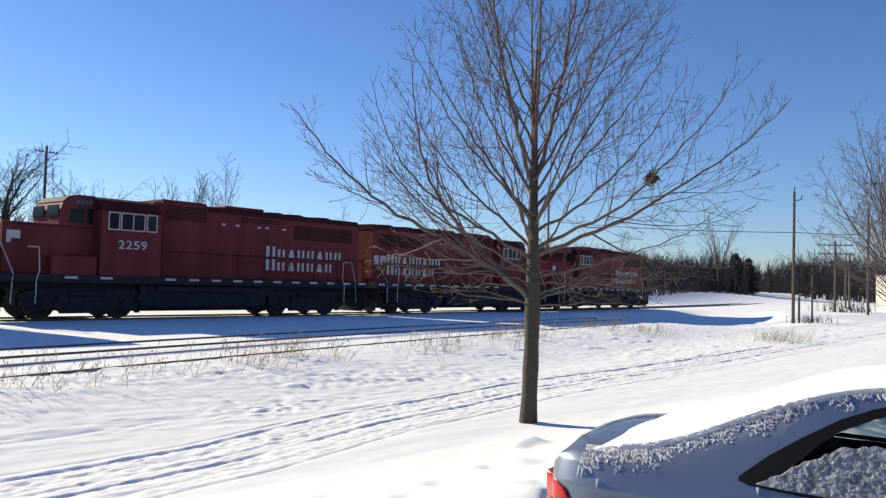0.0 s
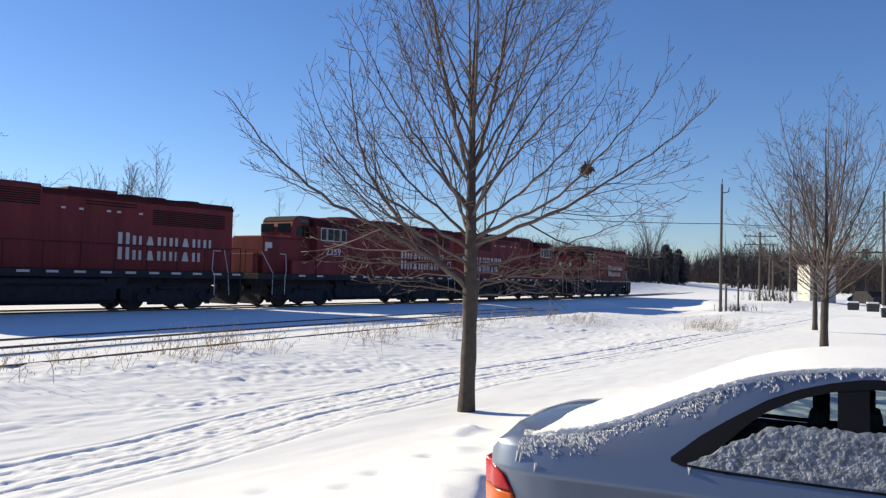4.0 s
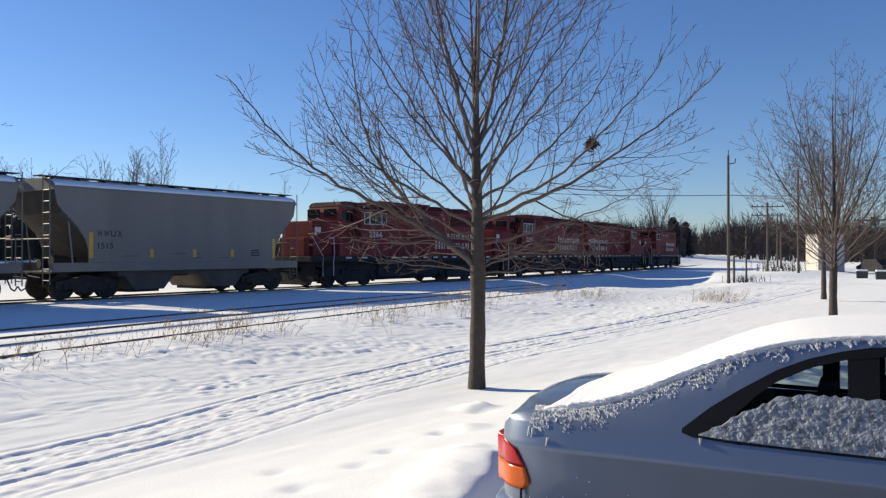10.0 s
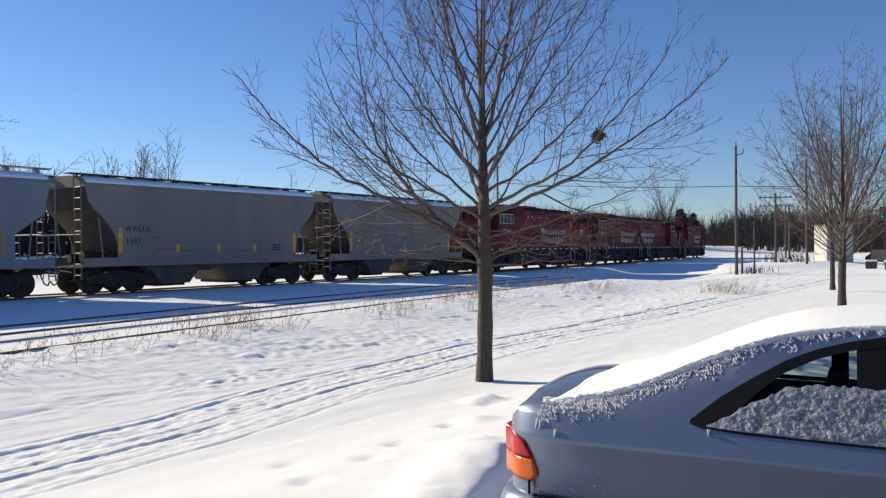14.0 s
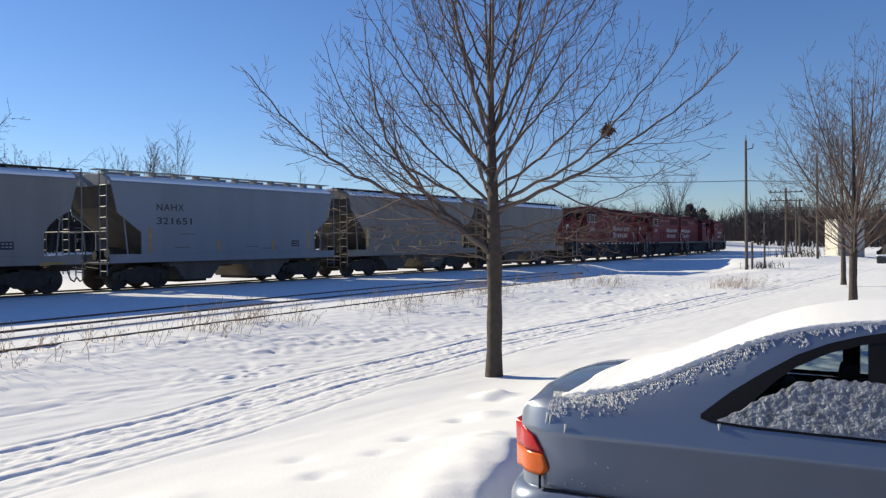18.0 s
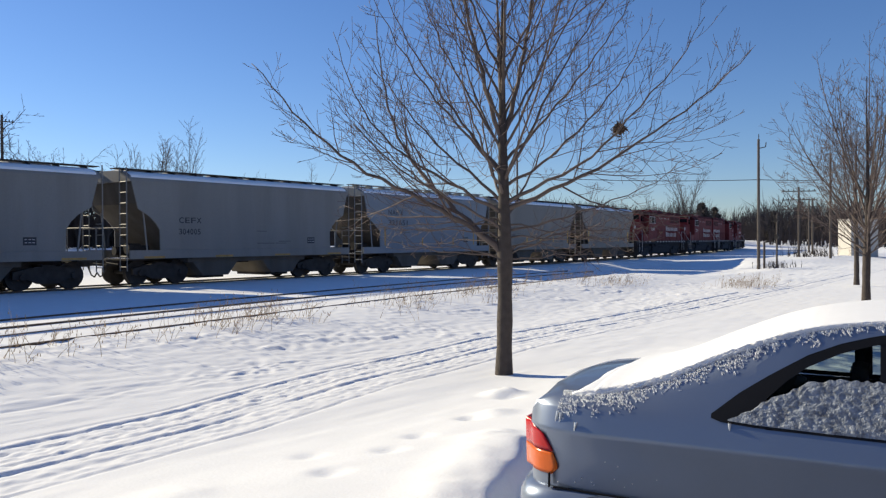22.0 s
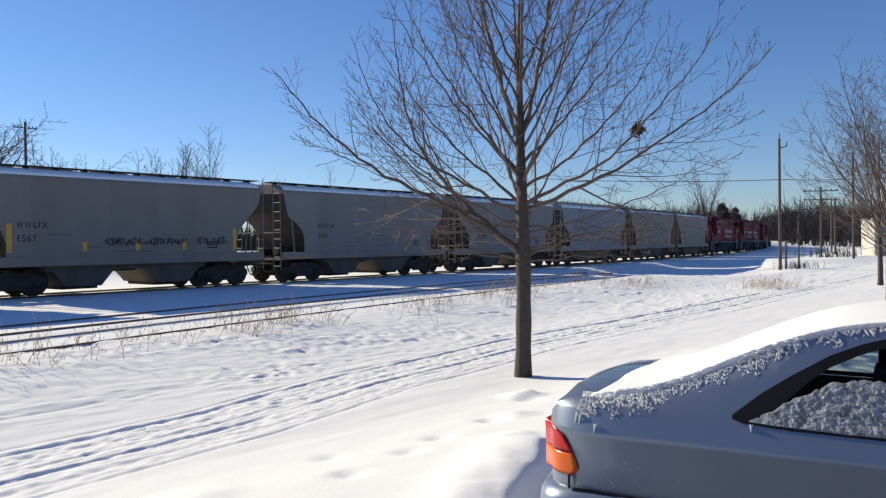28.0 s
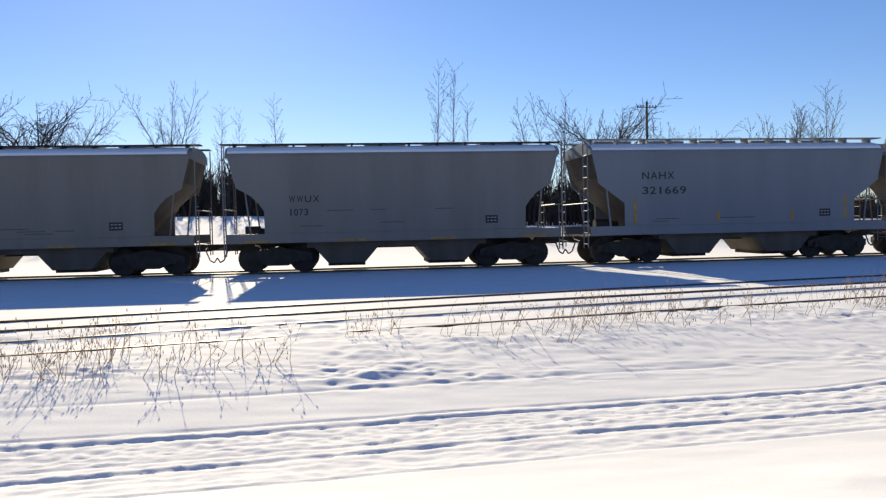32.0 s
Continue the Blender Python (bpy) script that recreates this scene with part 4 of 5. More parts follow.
SPREAD_DEEP = [(2.2, 62, 3.2, (34, 40, 52, 66), 0.028), (2.45, 108, 3.4, (42, 50, 60, 70), 0.028), (2.6, 242, 3.2, (36, 44, 56, 66), 0.026), (2.8, 292, 3.4, (44, 52, 62, 72), 0.028), (3.2, 130, 3.5, (54, 62, 70, 76), 0.026), (3.3, 320, 3.5, (52, 60, 70, 76), 0.026), (3.6, 220, 3.4, (58, 66, 72, 78), 0.024), (3.7, 45, 3.4, (58, 66, 72, 78), 0.024)]
SPREAD_TOP = [(3.4, 24, 4.8, (72, 80, 82, 80), 0.044), (3.3, 190, 4.8, (70, 76, 82, 80), 0.042), (3.8, 100, 4.2, (76, 80, 84), 0.034), (3.9, 275, 4.2, (74, 80, 82), 0.034), (4.3, 350, 3.6, (66, 70, 76), 0.026), (4.4, 160, 3.6, (64, 70, 76), 0.026), (4.0, 205, 3.5, (58, 62, 70), 0.024)]
SPREAD_SPRAY = [(1.70, 178, 2.0, (8, 2, 10, 24), 0.019), (1.95, 192, 1.9, (18, 4, -4, 12), 0.017), (2.15, 170, 2.1, (10, 0, -6, 8), 0.017), (1.72, 3, 2.5, (12, 22, 4, 0, 6), 0.021), (1.75, 16, 2.2, (30, 20, -2, -4), 0.019), (2.0, -8, 2.3, (6, -6, -2, 10), 0.017), (2.2, 14, 2.1, (0, -12, -4, 6), 0.016), (1.85, 34, 1.8, (10, -8, 4), 0.015), (1.9, 148, 1.6, (8, -6, 6), 0.015), (1.66, 184, 1.5, (20, 14, -4, 2), 0.015), (1.68, -4, 1.8, (4, 10, -4, 2), 0.017), (2.3, 182, 1.9, (-6, -14, -2, 10), 0.015)]
verge_tree("bare young shade tree with spreading crown standing in snow", (9.62, 6.70, -0.40), 7, 5.8, 1.74, 0.122, SPREAD_BACK + SPREAD_FORE + SPREAD_DEEP + SPREAD_TOP + SPREAD_SPRAY, turn=-52.0)


def oval_limbs(seed, n, z0, z1, l0, l1, el0, el1):
    """Limbs of an oval crown: the lowest wide, the upper ones longer and steep."""
    rnd = random.Random(seed)
    out = []
    for k in range(n):
        u = k / (n - 1)
        e = el0 + (el1 - el0) * u + rnd.uniform(-6, 6)
        out.append((z0 + (z1 - z0) * u * rnd.uniform(0.5, 1.0), k * 137.5 + rnd.uniform(-20, 20), (l0 + (l1 - l0) * u) * rnd.uniform(0.88, 1.1), (e, e + 2, e + 9, e + 16), 0.020 + 0.02 * u))
    return out


verge_tree("bare oval-crowned young tree on the snowy verge", (24.7, 4.75, -0.25), 12, 6.4, 1.35, 0.115, oval_limbs(9, 30, 1.25, 2.9, 3.2, 5.0, 30, 74), spacing=0.30, thin=0.0046, kink=4.0)
verge_tree("bare upright young tree further along the verge", (36.1, 7.3, -0.2), 15, 6.6, 1.6, 0.105, oval_limbs(10, 24, 1.6, 3.2, 2.3, 5.0, 36, 76), spacing=0.36, thin=0.006, kink=4.0)


# ---- squirrel nest in the verge tree ----
rnd = random.Random(31)
nv, nf = [], []
for k in range(260):
    p = Vector((rnd.gauss(0, 0.055), rnd.gauss(0, 0.055), rnd.gauss(0, 0.065)))
    d = Vector((rnd.gauss(0, 1), rnd.gauss(0, 1), rnd.gauss(0, 1))).normalized() * rnd.uniform(0.04, 0.10)
    tube(nv, nf, [p - d, p, p + d], [0.004, 0.016, 0.004], 4)
nest = mesh_from("nest", nv, nf, NEST)
nest.matrix_basis = pose(10.55, 5.27, 3.20)
nest.scale = (0.62, 0.62, 0.62)
tagged(nest, "dark ball of dead leaves and twigs lodged in a branch", "nest")


# ---- parked car ----
SILVER = material("silver_car_paint", (0.20, 0.24, 0.32), 0.38, 0.6, 0.04, 3.0, 0.0, 200.0, (0.17, 0.19, 0.22), 0.3, coat=0.5)
TRIM = material("black_window_trim", (0.008, 0.008, 0.01), 0.5, 0, 0.2, 10.0, 0.02, spec=0.2)
RED_LENS = material("red_lamp_lens", (0.42, 0.008, 0.01), 0.2, 0, 0.1, 20.0, 0.03, 90.0, coat=0.15, spec=0.3)
AMBER_LENS = material("amber_lamp_lens", (0.62, 0.115, 0.006), 0.2, 0, 0.1, 20.0, 0.03, 90.0, coat=0.15, spec=0.3)
CLOTH = material("dark_seat_cloth", (0.03, 0.03, 0.035), 0.9, 0, 0.3, 40.0, 0.2)
TYRE = material("tyre_rubber", (0.02, 0.02, 0.02), 0.8, 0, 0.3, 20.0, 0.2)
ALLOY = material("alloy_wheel", (0.45, 0.45, 0.46), 0.35, 0.9, 0.1, 10.0, 0.0)
CAR_GLASS = bpy.data.materials.new("car_window_glass")
CAR_GLASS.use_nodes = True
cg = CAR_GLASS.node_tree.nodes["Principled BSDF"]
cg.inputs["Base Color"].default_value = (0.34, 0.43, 0.43, 1)
cg.inputs["Transmission Weight"].default_value, cg.inputs["Roughness"].default_value, cg.inputs["IOR"].default_value = 1.0, 0.06, 1.1
ICE = bpy.data.materials.new("icicle_ice")
ICE.use_nodes = True
ig = ICE.node_tree.nodes["Principled BSDF"]
ig.inputs["Base Color"].default_value = (0.85, 0.9, 0.95, 1)
ig.inputs["Transmission Weight"].default_value, ig.inputs["Roughness"].default_value, ig.inputs["IOR"].default_value = 0.35, 0.25, 1.31

CW = 1.70        # body width
BAY = -0.31      # floor of the bay


def car_row(name, s):
    tables = {
        "top": ([-0.12, -0.05, 0.05, 0.3, 0.55, 0.75, 1.0, 1.26, 1.4, 1.75, 2.2, 2.6, 3.0, 3.15, 3.9, 4.15, 4.28], [0.60, 0.69, 0.725, 0.745, 0.80, 0.89, 1.01, 1.11, 1.145, 1.18, 1.195, 1.13, 0.86, 0.76, 0.66, 0.56, 0.36]),
        "inset": ([-0.12, 0.3, 0.6, 1.0, 1.4, 2.2, 2.9, 3.15, 4.28], [0.16, 0.11, 0.13, 0.17, 0.205, 0.22, 0.18, 0.13, 0.22]),
        "crown": ([-0.12, 0.3, 0.8, 1.4, 2.2, 3.0, 4.28], [0.05, 0.05, 0.05, 0.035, 0.025, 0.04, 0.05]),
        "pull": ([-0.12, -0.09, -0.05, 0.0, 0.08, 0.2, 3.6, 4.0, 4.28], [0.20, 0.13, 0.08, 0.045, 0.015, 0.0, 0.0, 0.05, 0.25]),
    }
    return float(np.interp(s, *tables[name]))


def car_side(s, z):
    """Inset of the right side from the widest line at station s and height z."""
    top, ins = car_row("top", s), car_row("inset", s)
    zs = [-0.20, 0.0, 0.25, 0.42, 0.53, 0.545, 0.56, 0.64, 0.68, max(top, 0.70)]
    ys = [0.085, 0.04, 0.016, 0.008, 0.004, 0.0, 0.006, 0.030, 0.045, ins]
    return float(np.interp(z, zs, ys)) + car_row("pull", s)


def car_section(s):
    top, ins, pull, crown = car_row("top", s), car_row("inset", s), car_row("pull", s), car_row("crown", s)
    belt = min(0.66, top - 0.03)
    zs = [-0.20, -0.1, 0.05, 0.20, 0.40, 0.525, 0.543, 0.562, belt - 0.03, belt, belt + 0.25 * (top - belt), belt + 0.6 * (top - belt), top - 0.015]
    half = [(car_side(s, min(z, top - 0.02)), min(z, top - 0.015)) for z in zs]
    half += [(ins + pull + 0.03, top), (ins + pull + 0.10, top + 0.25 * crown), (0.45, top + 0.7 * crown), (CW / 2, top + crown)]
    return half + [(CW - y, z) for y, z in half[-2::-1]]


stations = [-0.12, -0.09, -0.05, 0.0, 0.08, 0.2, 0.35, 0.5, 0.62, 0.75, 0.9, 1.02, 1.15, 1.3, 1.45, 1.6, 1.75, 1.95, 2.2, 2.45, 2.6, 2.8, 3.0, 3.15, 3.4, 3.7, 3.95, 4.1, 4.2, 4.28]
car = empty("car", pose(CAR[0], CAR[1], 0, 0, 0, CAR[2]), "silver two-door car under snow parked in a dug-out bay", "car")
cv, cf = [], []
rows = [car_section(s) for s in stations]
nsec = len(rows[0])
for s, row in zip(stations, rows):
    cv += [(s, y, z) for y, z in row]
for k in range(len(stations) - 1):
    mid = (stations[k] + stations[k + 1]) / 2
    for j in range(nsec - 1):
        side = j if j < nsec // 2 else nsec - 2 - j
        if 1.15 < mid < 2.45 and side in (9, 10, 11):
            continue
        cf.append((k * nsec + j, (k + 1) * nsec + j, (k + 1) * nsec + j + 1, k * nsec + j + 1))
cf.append(tuple(range(nsec)))
cf.append(tuple((len(stations) - 1) * nsec + j for j in range(nsec - 1, -1, -1)))
body = mesh_from("body", cv, cf, SILVER, car)
body.data.polygons[-1].use_smooth = body.data.polygons[-2].use_smooth = False

WIN_TOP = ([0.90, 0.93, 1.03, 1.16, 1.33, 1.47, 1.61, 1.74, 2.1, 2.4], [0.71, 0.735, 0.82, 0.91, 1.015, 1.075, 1.115, 1.14, 1.155, 1.12])
WIN_LOW = ([0.90, 0.95, 1.1, 1.4, 2.4], [0.69, 0.675, 0.665, 0.66, 0.655])


def on_side(s, z, out, left=False):
    y = car_side(s, z) - out
    return (s, CW - y if left else y, z)


def side_patch(name, outline_low, outline_high, s0, s1, n, m, out, mat, parent, left=False, lump=None, label=""):
    """A patch lying on the car's side between two height curves."""
    v, f_ = [], []
    for a in range(n + 1):
        s = s0 + (s1 - s0) * a / n
        lo, hi = outline_low(s), outline_high(s)
        for b in range(m + 1):
            z = lo + (hi - lo) * b / m
            v.append(on_side(s, z, out + (lump(s, z, a / n, b / m) if lump else 0), left))
    for a in range(n):
        for b in range(m):
            q = (a * (m + 1) + b, (a + 1) * (m + 1) + b, (a + 1) * (m + 1) + b + 1, a * (m + 1) + b + 1)
            f_.append(q if not left else q[::-1])
    return mesh_from(name, v, f_, mat, parent, label)


def win_lo(s): return float(np.interp(s, *WIN_LOW))
def win_hi(s): return float(np.interp(s, *WIN_TOP))


GLASS_TOP = ([1.15, 1.24, 1.33, 1.47, 1.61, 1.78, 2.1, 2.34], [0.80, 0.89, 0.96, 1.03, 1.075, 1.10, 1.112, 1.07])
def glass_hi(s): return float(np.interp(s, *GLASS_TOP))


for left in (False, True):
    # black surround: behind the quarter glass, above it, below it, and the door post
    tr = side_patch("window_trim", win_lo, win_hi, 0.90, 1.15, 14, 6, 0.006, TRIM, car, left)
    side_patch("window_trim", glass_hi, win_hi, 1.15, 2.4, 28, 3, 0.006, TRIM, car, left)
    side_patch("window_trim", win_lo, lambda s: win_lo(s) + 0.03, 1.15, 2.4, 12, 1, 0.006, TRIM, car, left)
    side_patch("roof_rail", lambda s: win_hi(s) - 0.004, lambda s: car_row("top", s) - 0.004, 1.1, 2.46, 30, 3, 0.001, SILVER, car, left)
    side_patch("door_post", lambda s: win_lo(s) + 0.03, glass_hi, 1.63, 1.76, 4, 6, 0.004, TRIM, car, left)
    side_patch("side_window", lambda s: win_lo(s) + 0.03, glass_hi, 1.15, 1.63, 12, 6, 0.0, CAR_GLASS, car, left)
    side_patch("side_window", lambda s: win_lo(s) + 0.03, glass_hi, 1.76, 2.4, 10, 6, 0.0, CAR_GLASS, car, left)
# seats and headliner
bm = BM()
box(bm, 0.95, 0.25, 0.15, 1.25, CW - 0.25, 0.70, 0.06)
box(bm, 1.05, 0.2, 0.1, 1.7, CW - 0.2, 0.40, 0.06)
part("rear_seat", bm, CLOTH, car)
for y in (0.38, CW - 0.38):
    bm = BM()
    box(bm, 1.70, y - 0.22, 0.1, 1.86, y + 0.22, 0.78, 0.06)
    box(bm, 1.72, y - 0.12, 0.80, 1.82, y + 0.12, 0.98, 0.04)
    part("front_seat", bm, CLOTH, car)
for y in (0.42, CW - 0.42):
    part("headrest", box(BM(), 1.50, y - 0.10, 0.72, 1.59, y + 0.10, 0.95, 0.04), CLOTH, car)
part("headliner", box(BM(), 1.5, 0.34, 1.075, 2.25, CW - 0.34, 1.09), CLOTH, car)
# rear lamps, wrapped round the corners
for left in (False, True):
    lamp = None
    for name, lo, hi, mat in (("tail_lamp", 0.425, 0.56, RED_LENS), ("turn_lamp", 0.30, 0.42, AMBER_LENS)):
        bm = BM()
        zs = [lo + (hi - lo) * k / 6 for k in range(7)]
        lz, ls = [0.305, 0.312, 0.345, 0.44, 0.515, 0.55, 0.56], [0.07, 0.085, 0.112, 0.075, 0.02, -0.06, -0.11]
        prev = None
        for z in zs:
            s1 = float(np.interp(z, lz, ls))
            ring = []
            for a in range(9):
                s = -0.118 + (s1 + 0.118) * a / 8
                y = car_side(max(s, -0.12), z) - 0.012
                ring.append((s - (0.03 if a == 0 else 0), y))
            ring = [(-0.15, ring[0][1] + 0.22)] + ring
            vs = [bm.verts.new((s, CW - y if left else y, z)) for s, y in ring]
            if prev:
                for a in range(len(vs) - 1):
                    bm.faces.new((prev[a], prev[a + 1], vs[a + 1], vs[a]))
            prev = vs
        bmesh.ops.recalc_face_normals(bm, faces=bm.faces[:])
        bmesh.ops.solidify(bm, geom=bm.faces[:], thickness=0.008)
        bmesh.ops.recalc_face_normals(bm, faces=bm.faces[:])
        part(name, bm, mat, car, "red lens" if "tail" in name else "amber lens", smooth=True)
# bumper with its seam, and wheels
bv, bf = [], []
seam = []
for k in range(41):
    f = k / 40
    a = -math.pi / 2 + math.pi * f
    y = CW / 2 + (CW / 2 + 0.03) * math.copysign(min(1, abs(math.sin(a)) ** 0.55), math.sin(a))
    s = 0.25 - 0.47 * max(0.0, math.cos(a)) ** 0.45
    for z, o in ((-0.20, 0.04), (-0.10, 0.0), (0.05, -0.01), (0.16, 0.0), (0.215, 0.03), (0.235, 0.10)):
        yy = CW / 2 + (y - CW / 2) * (1 - o * 0.4)
        bv.append((s + o, yy, z))
    seam.append((s + 0.085, y, 0.245))
for k in range(40):
    for j in range(5):
        bf.append((k * 6 + j, (k + 1) * 6 + j, (k + 1) * 6 + j + 1, k * 6 + j + 1))
bumper = mesh_from("rear_bumper", bv, [q[::-1] for q in bf], SILVER, car)
bm = BM()
box(bm, 0.09, -0.003, 0.235, 2.2, 0.01, 0.243)
box(bm, 0.06, -0.001, 0.235, 0.066, 0.02, 0.31)
part("panel_seam", bm, TRIM, car)
for x in (0.78, 3.35):
    for y, o in ((0.02, -1), (CW - 0.02, 1)):
        bm = BM()
        rod(bm, (x, y - 0.0 * o, BAY + 0.305), (x, y - o * 0.2, BAY + 0.305), 0.305, seg=28)
        w = part("wheel", bm, TYRE, car)
        part("rim", rod(BM(), (x, y + o * 0.004, BAY + 0.305), (x, y - o * 0.05, BAY + 0.305), 0.2, seg=20), ALLOY, w)
part("side_mirror", box(BM(), 2.5, -0.16, 0.70, 2.62, 0.02, 0.83, 0.03), SILVER, car)

# snow lying on the boot, rear window and roof, hanging ragged over the near edge
sv, sf = [], []
ns, nm = 230, 60
for a in range(ns + 1):
    f = a / ns
    s = 0.10 + 2.75 * f
    top, ins, crown = sum(car_row("top", s + o) for o in (-0.14, -0.07, 0, 0.07, 0.14)) / 5 if s > 0.3 else car_row("top", s), car_row("inset", s), car_row("crown", s)
    bare = 0.10 * float(wave(np.array(s * 0.0), np.array(0.0), 1))
    drop = float(np.interp(s, [0.1, 0.3, 0.5, 1.1, 1.3, 1.45, 3], [0.10, 0.105, 0.08, 0.075, 0.06, 0.035, 0.03])) * 0.16 * (0.35 + 0.35 * float(wave(np.array(s * 9.0), np.array(3.0), 61)) + 0.35 * float(wave(np.array(s * 42.0), np.array(5.0), 61)))
    for b in range(nm + 1):
        g = b / nm
        if g < 0.25:
            q = g / 0.25
            z = top - drop * (1 - q)
            y = car_side(s, z)
        else:
            q = (g - 0.25) / 0.75
            y = ins + (CW - 2 * ins) * q
            z = top + crown * (1 - (2 * q - 1) ** 2)
        edge = min(1.0, min(g / 0.22, (1 - g) / 0.06, f / 0.03, (1 - f) / 0.03))
        # the boot's rear corner stays bare
        rear = 0.10 + 0.20 * max(0.0, (g - 0.2)) ** 0.7 + 0.03 * float(wave(np.array(g * 8.0), np.array(1.0), 66))
        keep = max(0.0, min(1.0, (s - rear) / 0.07))
        soft = (1.0 if g < 0.2 else max(0.0, 1 - (g - 0.2) / 0.1)) * (1.0 if s < 1.3 else 0.35)
        rough = (float(wave(np.array(s * 34.0), np.array(g * 26.0), 62)) - 0.5) * 0.010 * soft
        rough += (float(wave(np.array(s * 85.0), np.array(g * 60.0), 63)) - 0.5) * 0.012 * soft
        base = 0.005 + 0.018 * min(1.0, g / 0.33) + 0.010 * (float(wave(np.array(s * 2.5), np.array(g * 3.0), 64)) - 0.5)
        h = base * math.sqrt(max(edge, 0)) * keep + rough * min(1, edge * 2) * keep - 0.012 * (1 - keep)
        if edge <= 0:
            h = -0.01
        oy = -0.9 * max(0.0, 1 - g / 0.36)
        sv.append((s, y + oy * h, z + math.sqrt(1 - oy * oy) * h))
for a in range(ns):
    for b in range(nm):
        sf.append((a * (nm + 1) + b, (a + 1) * (nm + 1) + b, (a + 1) * (nm + 1) + b + 1, a * (nm + 1) + b + 1))
car_snow = empty("snow_cover", car.matrix_basis.copy(), "smooth snow lying on a car roof and boot", "snow")
cut = int(ns * 0.42)
for name, a0, a1 in (("boot_snow", 0, cut), ("roof_snow", cut, ns)):
    mesh_from(name, sv[a0 * (nm + 1):(a1 + 1) * (nm + 1)], [tuple(i - a0 * (nm + 1) for i in q) for q in sf[a0 * nm:a1 * nm]], SNOW_CAP, car_snow)


def clump(v, f_, p, r, rnd, tall=1.0, slant=0.0):
    """A small crumb of snow, rounder or drawn out downwards."""
    base = len(v)
    for z, w in ((1.0, 0.35), (0.35, 1.0), (-0.4, 0.85), (-1.0, 0.25)):
        for k in range(4):
            a = k * math.pi / 2 + z
            v.append((p[0] + r * w * math.cos(a) * rnd.uniform(0.7, 1.3) + slant * z * r, p[1] + r * w * math.sin(a) * rnd.uniform(0.6, 1.1), p[2] + z * r * tall * rnd.uniform(0.8, 1.2)))
    for j in range(3):
        for k in range(4):
            f_.append((base + j * 4 + k, base + j * 4 + (k + 1) % 4, base + j * 4 + 4 + (k + 1) % 4, base + j * 4 + 4 + k))
    f_.append(tuple(base + k for k in (3, 2, 1, 0)))
    f_.append(tuple(base + 12 + k for k in range(4)))


rnd = random.Random(77)
kv, kf = [], []
for k in range(21000):
    s = rnd.uniform(0.10, 2.3)
    top = car_row("top", s)
    reach = float(np.interp(s, [0.06, 0.3, 0.5, 0.6, 1.1, 1.3, 1.45, 3], [0.12, 0.125, 0.095, 0.075, 0.085, 0.065, 0.05, 0.045])) * (0.35 + 0.65 * float(wave(np.array(s * 11.0), np.array(0.0), 71)) + 0.45 * float(wave(np.array(s * 40.0), np.array(0.0), 72)))
    q = rnd.random() ** 1.35
    z = top + 0.008 - reach * q * 1.2
    if float(wave(np.array(s * 95.0 + z * 60), np.array(z * 120.0), 73)) < 0.2 + 0.5 * q:
        continue
    clump(kv, kf, (s, car_side(s, min(z, top)) - rnd.uniform(0.0, 0.007) * (1 - 0.6 * q), z), rnd.uniform(0.0008, 0.0019), rnd, rnd.uniform(1.2, 5.0), rnd.uniform(-2.0, 0.6))
crumbs = mesh_from("snow_crust", kv, kf, SNOW_CRUST, None, smooth=True)
crumbs.matrix_basis = car.matrix_basis
tagged(crumbs, "ragged crust of frozen snow along a car roof edge", "snow", kind="stuff")


def crust(s, z, a, b):
    n1 = float(wave(np.array(s * 18.0 + z * 9), np.array(z * 30.0), 81))
    n2 = float(wave(np.array(s * 45.0), np.array(z * 60.0), 82))
    n3 = float(wave(np.array(s * 110.0), np.array(z * 120.0), 83))
    e = min(1, a / 0.12, (1 - a) / 0.05, b / 0.05, (1 - b) / 0.08)
    n4 = float(wave(np.array(s * 60.0 + z * 80), np.array(z * 34.0 - s * 20), 86))
    return 0.0005 + e * (0.006 * n1 + 0.0035 * n2 + 0.004 * n3 + 0.0035 * n4 - 0.0055)


def crust_top(s):
    return float(np.interp(s, [0.98, 1.08, 1.2, 1.33, 1.45, 1.6, 2.3], [0.695, 0.745, 0.82, 0.885, 0.905, 0.91, 0.925])) + 0.016 * (float(wave(np.array(s * 16.0), np.array(0.0), 84)) - 0.5) + 0.012 * (float(wave(np.array(s * 45.0), np.array(0.0), 85)) - 0.5)


win_snow = side_patch("window_snow", lambda s: win_lo(s) + 0.012, crust_top, 0.98, 2.3, 210, 60, 0.007, SHADED_CRUST, None, False, crust)
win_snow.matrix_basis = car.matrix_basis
tagged(win_snow, "frosty lumpy snow stuck to the lower side window, greyed for shade", "snow")
for s, z0, ln, lean in ((0.105, 0.645, 0.085, 0.25), (0.125, 0.64, 0.07, 0.2), (0.215, 0.60, 0.055, 0.2), (0.99, 0.675, 0.04, 0.0)):
    iv, if_ = [], []
    y = car_side(s, z0) - 0.012
    tube(iv, if_, [Vector((s, y, z0)), Vector((s - lean * ln * 0.4, y, z0 - ln * 0.5)), Vector((s - lean * ln, y, z0 - ln))], [0.008, 0.0055, 0.001], 6)
    i_ = mesh_from("icicle", iv, if_, ICE)
    i_.matrix_basis = car.matrix_basis
    tagged(i_, "thin clear icicle hanging from a car's snowy edge", "icicle", "icicles on the car")
# snow caught on the bumper
kv, kf = [], []
